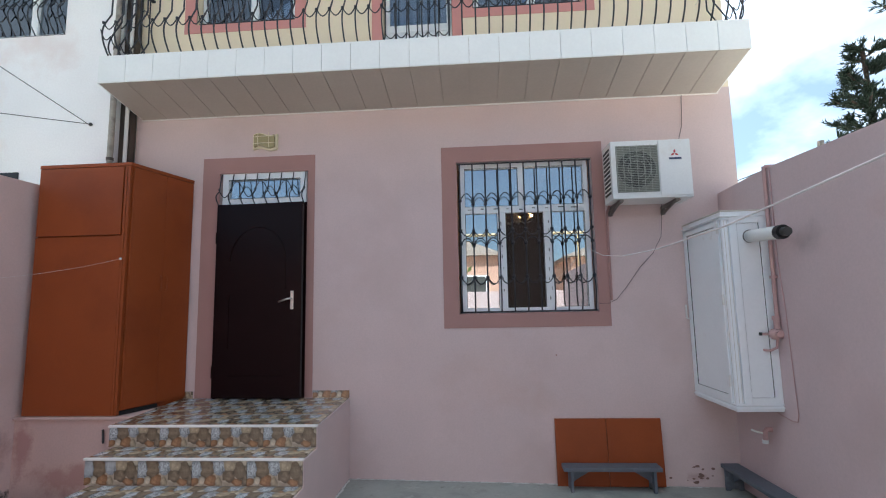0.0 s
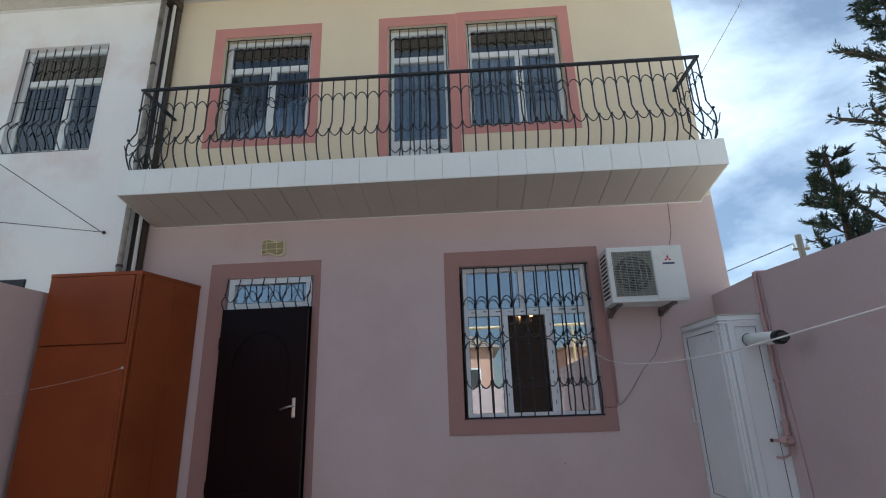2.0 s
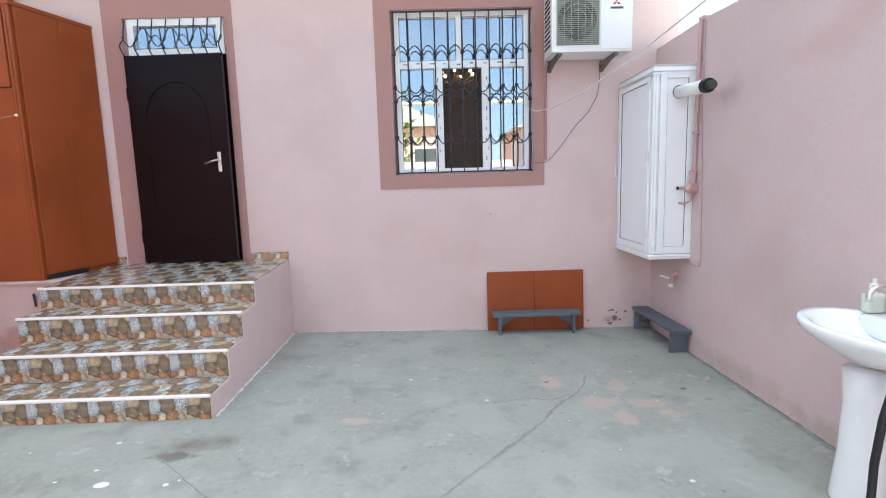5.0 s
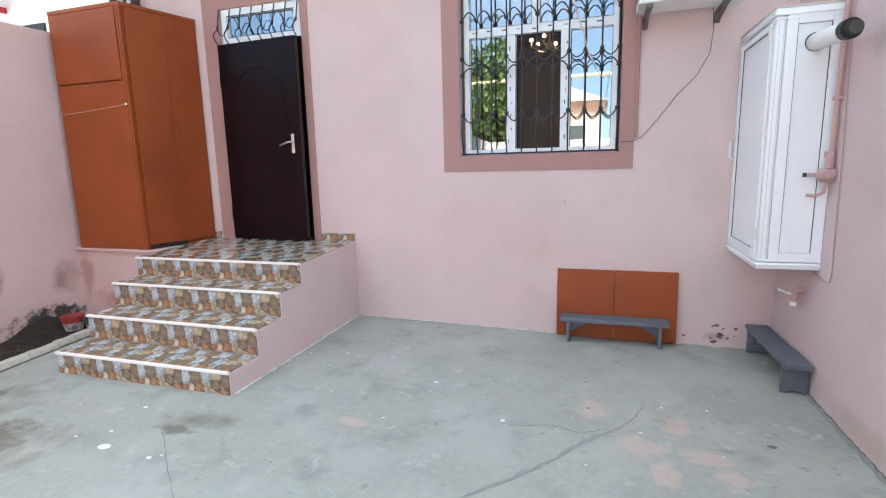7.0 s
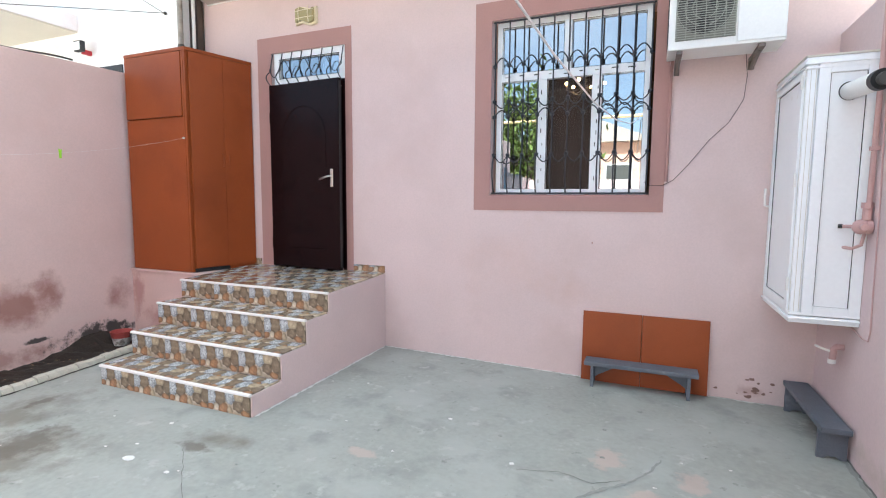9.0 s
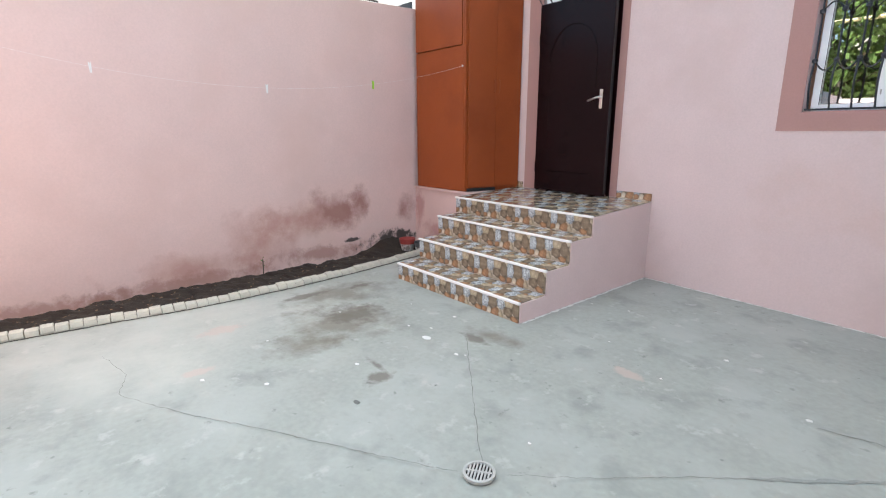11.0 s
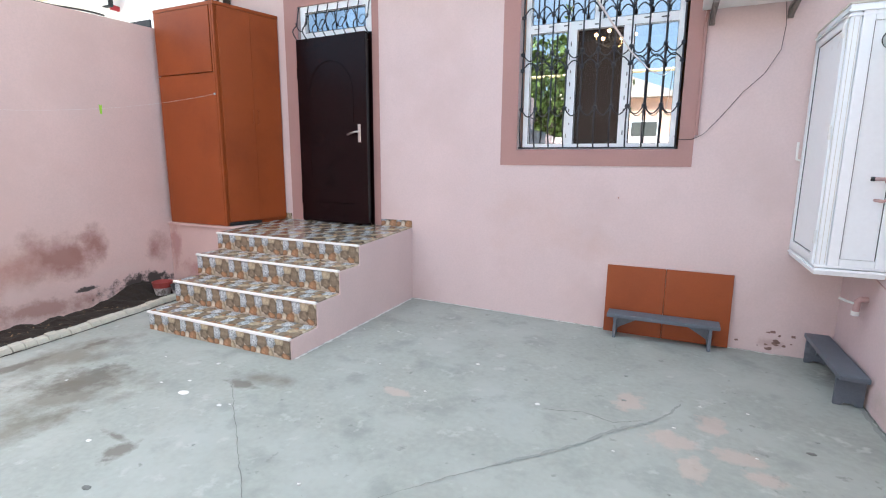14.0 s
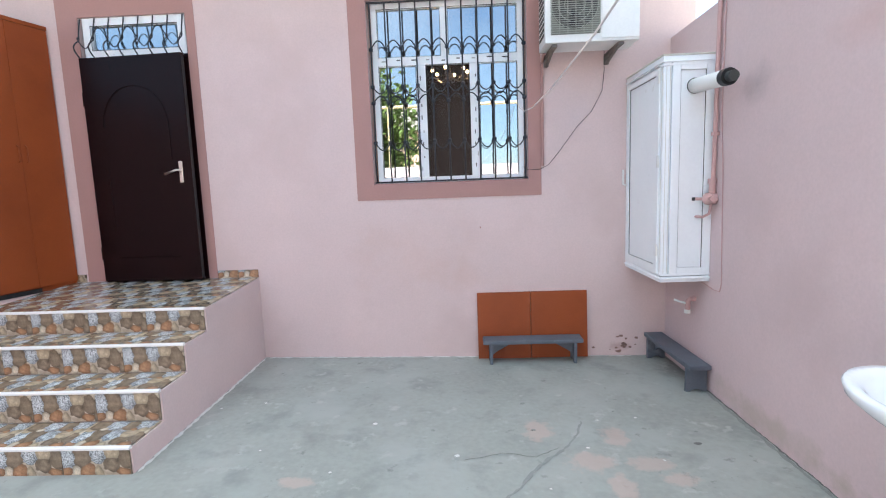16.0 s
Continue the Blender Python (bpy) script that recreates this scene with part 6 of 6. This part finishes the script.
pvc_frame(upper_w, NW[0] + 0.01, NW[1] - 0.01, NW[2] + 0.01, NW[3] - 0.01, NY + 0.08, 0.055)
part("transom_bar", box(NW[0] + 0.065, NW[1] - 0.065, NY + 0.08, NY + 0.14, 5.78, 5.86, 0.004), M_PVC, upper_w)
part("mullion", box(-4.86, -4.78, NY + 0.08, NY + 0.14, NW[2] + 0.065, 5.78, 0.004), M_PVC, upper_w)
pane(upper_w, NW[0] + 0.065, -4.86, NW[2] + 0.065, 5.78, NY + 0.11, M_GLASS_UP)
pane(upper_w, -4.78, NW[1] - 0.065, NW[2] + 0.065, 5.78, NY + 0.11, M_GLASS_UP)
pane(upper_w, NW[0] + 0.065, NW[1] - 0.065, 5.86, NW[3] - 0.065, NY + 0.11, M_GLASS_UP)
M_GREYCLOTH = mat("grey_cloth", (0.34, 0.37, 0.35), 0.9, var=0.12, scale=3, bump=0.1)
M_BLIND = mat("light_blue_blind", (0.55, 0.82, 0.92), 0.8, var=0.1, scale=3, bump=0.1)
tagged(link("window_blind", box(-4.80, -4.37, NY + 0.145, NY + 0.15, 4.84, 5.8), M_BLIND), "light blue blind behind the neighbour's window", "blind")
tagged(link("window_curtain", box(-5.42, -4.84, NY + 0.154, NY + 0.159, 4.84, 5.8), M_GREYCLOTH), "grey curtain behind the neighbour's window", "curtain")
ngr = thing("window_grille", "black iron grille on the neighbour's window", "grille")
for i in range(10):
    x = NW[0] + 0.03 + i * (NW[1] - NW[0] - 0.06) / 9
    part("bar", tube([(x, NY + 0.03, NW[3] - 0.01), (x, NY + 0.03, 5.25)] + [(x, NY + 0.03 - 0.12 * math.sin(math.pi * k / 8), 5.25 - 0.44 * k / 8) for k in range(1, 9)], 0.007, 5), M_IRON, ngr)
    if i < 9:
        xn = x + (NW[1] - NW[0] - 0.06) / 9
        part("arch", tube(arc((x, NY + 0.02, 6.05), (xn, NY + 0.02, 6.05), 0.06, 6), 0.006, 4), M_IRON, ngr)
        part("arch", tube(arc((x, NY + 0.0, 5.2), (xn, NY + 0.0, 5.2), -0.06, 6), 0.006, 4), M_IRON, ngr)
part("rail", tube([(NW[0], NY + 0.03, 5.52), (NW[1], NY + 0.03, 5.52)], 0.007, 5), M_IRON, ngr)
part("rail", tube([(NW[0], NY + 0.03, 4.81), (NW[1], NY + 0.03, 4.81)], 0.007, 5), M_IRON, ngr)
nw2 = thing("window_7", "dark framed lower window of the adjoining house", "window", kind="structure")
part("window_frame", box(NW2[0], NW2[1], NY - 0.02, NY + 0.05, NW2[3] - 0.07, NW2[3], 0.004), M_IRON, nw2)
part("window_frame", box(NW2[1] - 0.06, NW2[1], NY - 0.02, NY + 0.05, NW2[2], NW2[3] - 0.07, 0.004), M_IRON, nw2)
pane(nw2, NW2[0], NW2[1] - 0.06, NW2[2], NW2[3] - 0.07, NY + 0.02, M_GLASS_UP)
fld = thing("floodlight", "small black floodlight on the neighbour's wall", "floodlight")
part("housing", box(-5.44, -5.30, NY - 0.17, NY - 0.11, 3.40, 3.53, 0.01), M_GASKET, fld)
part("lens", box(-5.425, -5.315, NY - 0.175, NY - 0.169, 3.415, 3.515), M_PAPER, fld)
part("bracket", box(-5.39, -5.35, NY - 0.11, NY, 3.38, 3.44, 0.004), M_LOGO, fld)
nb = thing("neighbour_balcony", "adjoining house's balcony with a pale soffit", "balcony")
part("slab", box(-12, -5.6, 3.5, NY, 3.72, 3.92, 0.01), M_WHITEWALL, nb)
part("soffit", box(-11.98, -5.62, 3.52, NY, 3.70, 3.72), M_SOFFIT, nb)
for i in range(24):
    x = -11.9 + i * 0.17
    part("baluster", tube([(x, 3.55, 3.92), (x, 3.42, 4.05), (x, 3.44, 4.25), (x, 3.55, 4.45), (x, 3.55, 4.9)], 0.009, 5), M_IRON, nb)
part("top_rail", box(-12, -7.9, 3.53, 3.57, 4.9, 4.93), M_IRON, nb)
wcab = thing("wall_top_cable", "dark cable lying along the top of the yard wall", "cable")
part("cord", tube([(-4.2, y_, 2.86 + 0.0257 * (y_ + 0.0) + 0.008 + 0.012 * math.sin(y_ * 7)) for y_ in [1.2 + 0.12 * i for i in range(24)]], 0.010, 5), M_CABLE, wcab)
clw = thing("neighbour_line", "thin wire from a hook on the white wall", "wire")
part("cord", tube([(-4.016, NY, 3.735), (-5.2, 3.2, 3.45), (-7, 0.5, 3.3)], 0.004, 5), M_CABLE, clw)
part("cord", tube([(-4.016, NY, 3.735), (-5.2, 3.6, 4.7), (-7, 1.5, 6.2)], 0.004, 5), M_CABLE, clw)
part("hook", ball((-3.97, NY - 0.02, 3.72), 0.02, bmesh.new(), 2), M_CABLE, clw)
bw = thing("overhead_wire", "thin twisted wire from the balcony rail to the sky", "wire")
part("cord", tube([(2.5, 5.0, 4.75), (2.72, 4.5, 5.15), (4.2, 2.9, 7.6), (6.0, 1.0, 10.6)], 0.004, 5), M_GRIME, bw)


# ---- trees, pole, far houses ----
def conifer(name, base, height, spread, seed, label, leaf=M_LEAF, lean=0.0, bare=0.12):
    rg = random.Random(seed)
    t = thing(name, label, "tree", at=base)
    tr_ = bmesh.new()
    pts = [(lean * s * s * height * 0.15 + 0.06 * math.sin(s * 9), 0.05 * math.cos(s * 7), height * s) for s in [i / 10 for i in range(11)]]
    for i in range(10):
        tube([pts[i], pts[i + 1]], 0.16 * (1 - i / 10.5) * height / 9 + 0.02, 7, tr_)
    cv, cf = [], []
    def sprig(c, d, size):
        u = d.cross(Vector((0, 0, 1)))
        u = (u.normalized() if u.length > 1e-3 else Vector((1, 0, 0)))
        for k in range(3):
            s = u * math.cos(k * 2.1) + d.cross(u) * math.sin(k * 2.1)
            tip = c + (d + s * rg.uniform(0.2, 0.7)).normalized() * size
            w = s.cross(d) * size * 0.13
            n0 = len(cv)
            cv.extend([tuple(c - w), tuple(c + w), tuple(tip)])
            cf.append((n0, n0 + 1, n0 + 2))
    nb_ = int(height * 11)
    for i in range(nb_):
        s = bare + (1 - bare) * (i / nb_)
        az = rg.uniform(0, 2 * math.pi)
        ln_ = spread * (1.05 - s) ** 0.75 * rg.uniform(0.45, 1.15)
        o = Vector((lean * s * s * height * 0.15, 0, height * s))
        d = Vector((math.cos(az), math.sin(az), rg.uniform(0.15, 0.7))).normalized()
        q = o.copy()
        limb = [q.copy()]
        m_ = 7
        for j in range(m_):
            d = (d + Vector((rg.uniform(-.2, .2), rg.uniform(-.2, .2), rg.uniform(-.12, .2)))).normalized()
            q = q + d * ln_ / m_
            limb.append(q.copy())
            if j > 0:
                for _ in range(3):
                    e = (d * 0.9 + Vector((rg.uniform(-1, 1), rg.uniform(-1, 1), rg.uniform(-.25, .6)))).normalized()
                    tw_ = (0.16 + 0.12 * ln_) * rg.uniform(0.5, 1.2) * (1.15 - 0.6 * j / m_)
                    for u_ in range(9):
                        c = q + e * tw_ * u_ / 8 + Vector((rg.gauss(0, 1), rg.gauss(0, 1), rg.gauss(0, 1))) * 0.014
                        sprig(c, (e + Vector((rg.uniform(-.6, .6), rg.uniform(-.6, .6), rg.uniform(-.3, .6)))).normalized(), rg.uniform(0.05, 0.12))
        tube(limb, 0.012 + 0.012 * ln_, 4, tr_)
    part("trunk", tr_, M_BARK, t)
    me = bpy.data.meshes.new("crown")
    me.from_pydata(cv, [], cf)
    me.materials.append(leaf)
    c = new("crown", me)
    c.parent = t
    return t


conifer("conifer_tree", (8.75, 8.0, -0.3), 9.5, 3.2, 3, "tall dark conifer with ragged upswept branches", lean=-0.3)
conifer("conifer_tree", (6.75, 8.4, -0.3), 6.2, 1.9, 8, "smaller dark conifer behind the yard wall")
pole = thing("utility_pole", "weathered utility pole with insulators and wires", "pole", at=(9.75, 14, -0.3))
part("post", tube([(0, 0, 0), (0.0, 0, 6.4)], 0.085, 10), M_WOODPOLE, pole)
part("crossarm", box(-0.22, 0.22, -0.04, 0.04, 5.94, 6.0), M_WOODPOLE, pole)
for s in (-0.18, 0.18):
    part("insulator", lathe([(0.03, 6.0), (0.05, 6.04), (0.03, 6.1), (0.02, 6.15)], 8, (s, 0, 0)), M_METALW, pole)
part("wire", tube([(-0.18, 0, 6.15), (-3, 2, 5.2), (-7, 5, 4.4)], 0.015, 4), M_CABLE, pole)
part("wire", tube([(0.18, 0, 6.15), (4, -2, 6.5), (9, -4, 7.2)], 0.015, 4), M_CABLE, pole)


def far_house(name, x0, x1, y0, y1, h, roof_h, wall_m, label, wins=(), face="y1"):
    hs_ = thing(name, label, "house")
    part("wall", box(x0, x1, y0, y1, LOW, h), wall_m, hs_)
    r = bmesh.new()
    o = 0.4
    base_ = [r.verts.new(p) for p in ((x0 - o, y0 - o, h), (x1 + o, y0 - o, h), (x1 + o, y1 + o, h), (x0 - o, y1 + o, h))]
    k = min(x1 - x0, y1 - y0) / 2
    if x1 - x0 >= y1 - y0:
        a, b_ = r.verts.new((x0 + k, (y0 + y1) / 2, h + roof_h)), r.verts.new((x1 - k + 0.01, (y0 + y1) / 2, h + roof_h))
        for f in ((base_[0], base_[1], b_, a), (base_[1], base_[2], b_), (base_[2], base_[3], a, b_), (base_[3], base_[0], a)):
            r.faces.new(f)
    else:
        a, b_ = r.verts.new(((x0 + x1) / 2, y0 + k, h + roof_h)), r.verts.new(((x0 + x1) / 2, y1 - k + 0.01, h + roof_h))
        for f in ((base_[0], base_[1], a), (base_[1], base_[2], b_, a), (base_[2], base_[3], b_), (base_[3], base_[0], a, b_)):
            r.faces.new(f)
    r.faces.new(base_[::-1])
    bmesh.ops.recalc_face_normals(r, faces=r.faces)
    part("roof", r, M_ROOF, hs_, "hipped sheet roof")
    for wx, wz, ww, wh in wins:
        yy = y1 if face == "y1" else y0
        s = 1 if face == "y1" else -1
        wn = part("window", box(wx, wx + ww, yy - 0.02, yy + 0.03, wz, wz + wh), M_PVC, hs_)
        ws = part("pane", box(wx + 0.07, wx + ww - 0.07, yy + s * 0.03 - 0.005, yy + s * 0.03 + 0.008, wz + 0.07, wz + wh - 0.07), M_FANDARK, wn)
    return hs_


# across the street, seen in the window glass
far_house("salmon_house", -4.6, 1.2, -20, -14, 4.25, 1.7, M_SALMON, "salmon house with a hipped sheet roof", ((-0.6, 1.9, 1.2, 1.4), (-3.4, 1.9, 1.2, 1.4)))
far_house("salmon_house", 4.7, 11.5, -21, -14, 4.1, 1.6, M_SALMON, "salmon house with a hipped sheet roof beside a lane", ((5.6, 1.6, 1.3, 1.5), (8.2, 1.6, 1.3, 1.5)))
far_house("cream_house", -14.5, -6.5, -24, -16, 3.6, 1.8, M_CREAM, "low cream house with a hipped roof", ((-12.5, 1.0, 1.2, 1.3), (-9.6, 1.0, 1.2, 1.3)))
gpl = thing("street_gas_pipe", "yellow gas pipe carried along the street on posts", "pipe")
part("pipe", tube([(-9, -6.5, 4.18), (12, -6.5, 4.18)], 0.05, 8), M_YELLOW, gpl)
for x in (-6, -1.5, 3.6, 8):
    part("post", tube([(x, -6.5, LOW), (x, -6.5, 4.18)], 0.04, 8), M_YELLOW, gpl)
far_house("tiled_house", 12.3, 19, 20, 27, 6.1, 1.2, M_CREAM, "pale house with a sheet roof behind the yard wall")


def leafy(base, height, spread, seed):
    rg = random.Random(seed)
    t = thing("street_tree", "leafy green tree across the street", "tree", at=base)
    b = tube([(0, 0, 0), (0.1, 0.05, height * 0.3), (0.05, 0, height * 0.55)], 0.10, 7)
    cv, cf = [], []
    for i in range(16):
        az, el_ = rg.uniform(0, 6.28), rg.uniform(0.1, 1.3)
        e = Vector((math.cos(az) * math.cos(el_) * spread, math.sin(az) * math.cos(el_) * spread, height * 0.45 + math.sin(el_) * height * 0.5))
        tube([(0.05, 0, height * 0.45), tuple(e * 0.6 + Vector((0, 0, height * 0.2))), tuple(e)], 0.025, 5, b)
        for _ in range(260):
            c = e * rg.uniform(0.55, 1.05) + Vector((rg.gauss(0, .3), rg.gauss(0, .3), rg.gauss(0, .3)))
            u = Vector((rg.uniform(-1, 1), rg.uniform(-1, 1), rg.uniform(-1, 1))).normalized()
            w = u.orthogonal().normalized()
            s = rg.uniform(0.09, 0.18)
            n0 = len(cv)
            cv.extend([tuple(c), tuple(c + u * s + w * s * 0.5), tuple(c + u * s * 2), tuple(c + u * s - w * s * 0.5)])
            cf.append((n0, n0 + 1, n0 + 2, n0 + 3))
    part("trunk", b, M_BARK, t)
    me = bpy.data.meshes.new("crown")
    me.from_pydata(cv, [], cf)
    me.materials.append(M_LEAF2)
    o = new("crown", me)
    o.parent = t


leafy((-2.7, -7.6, -0.3), 6.4, 1.9, 5)
leafy((-5.2, -8.4, -0.3), 5.2, 1.9, 6)
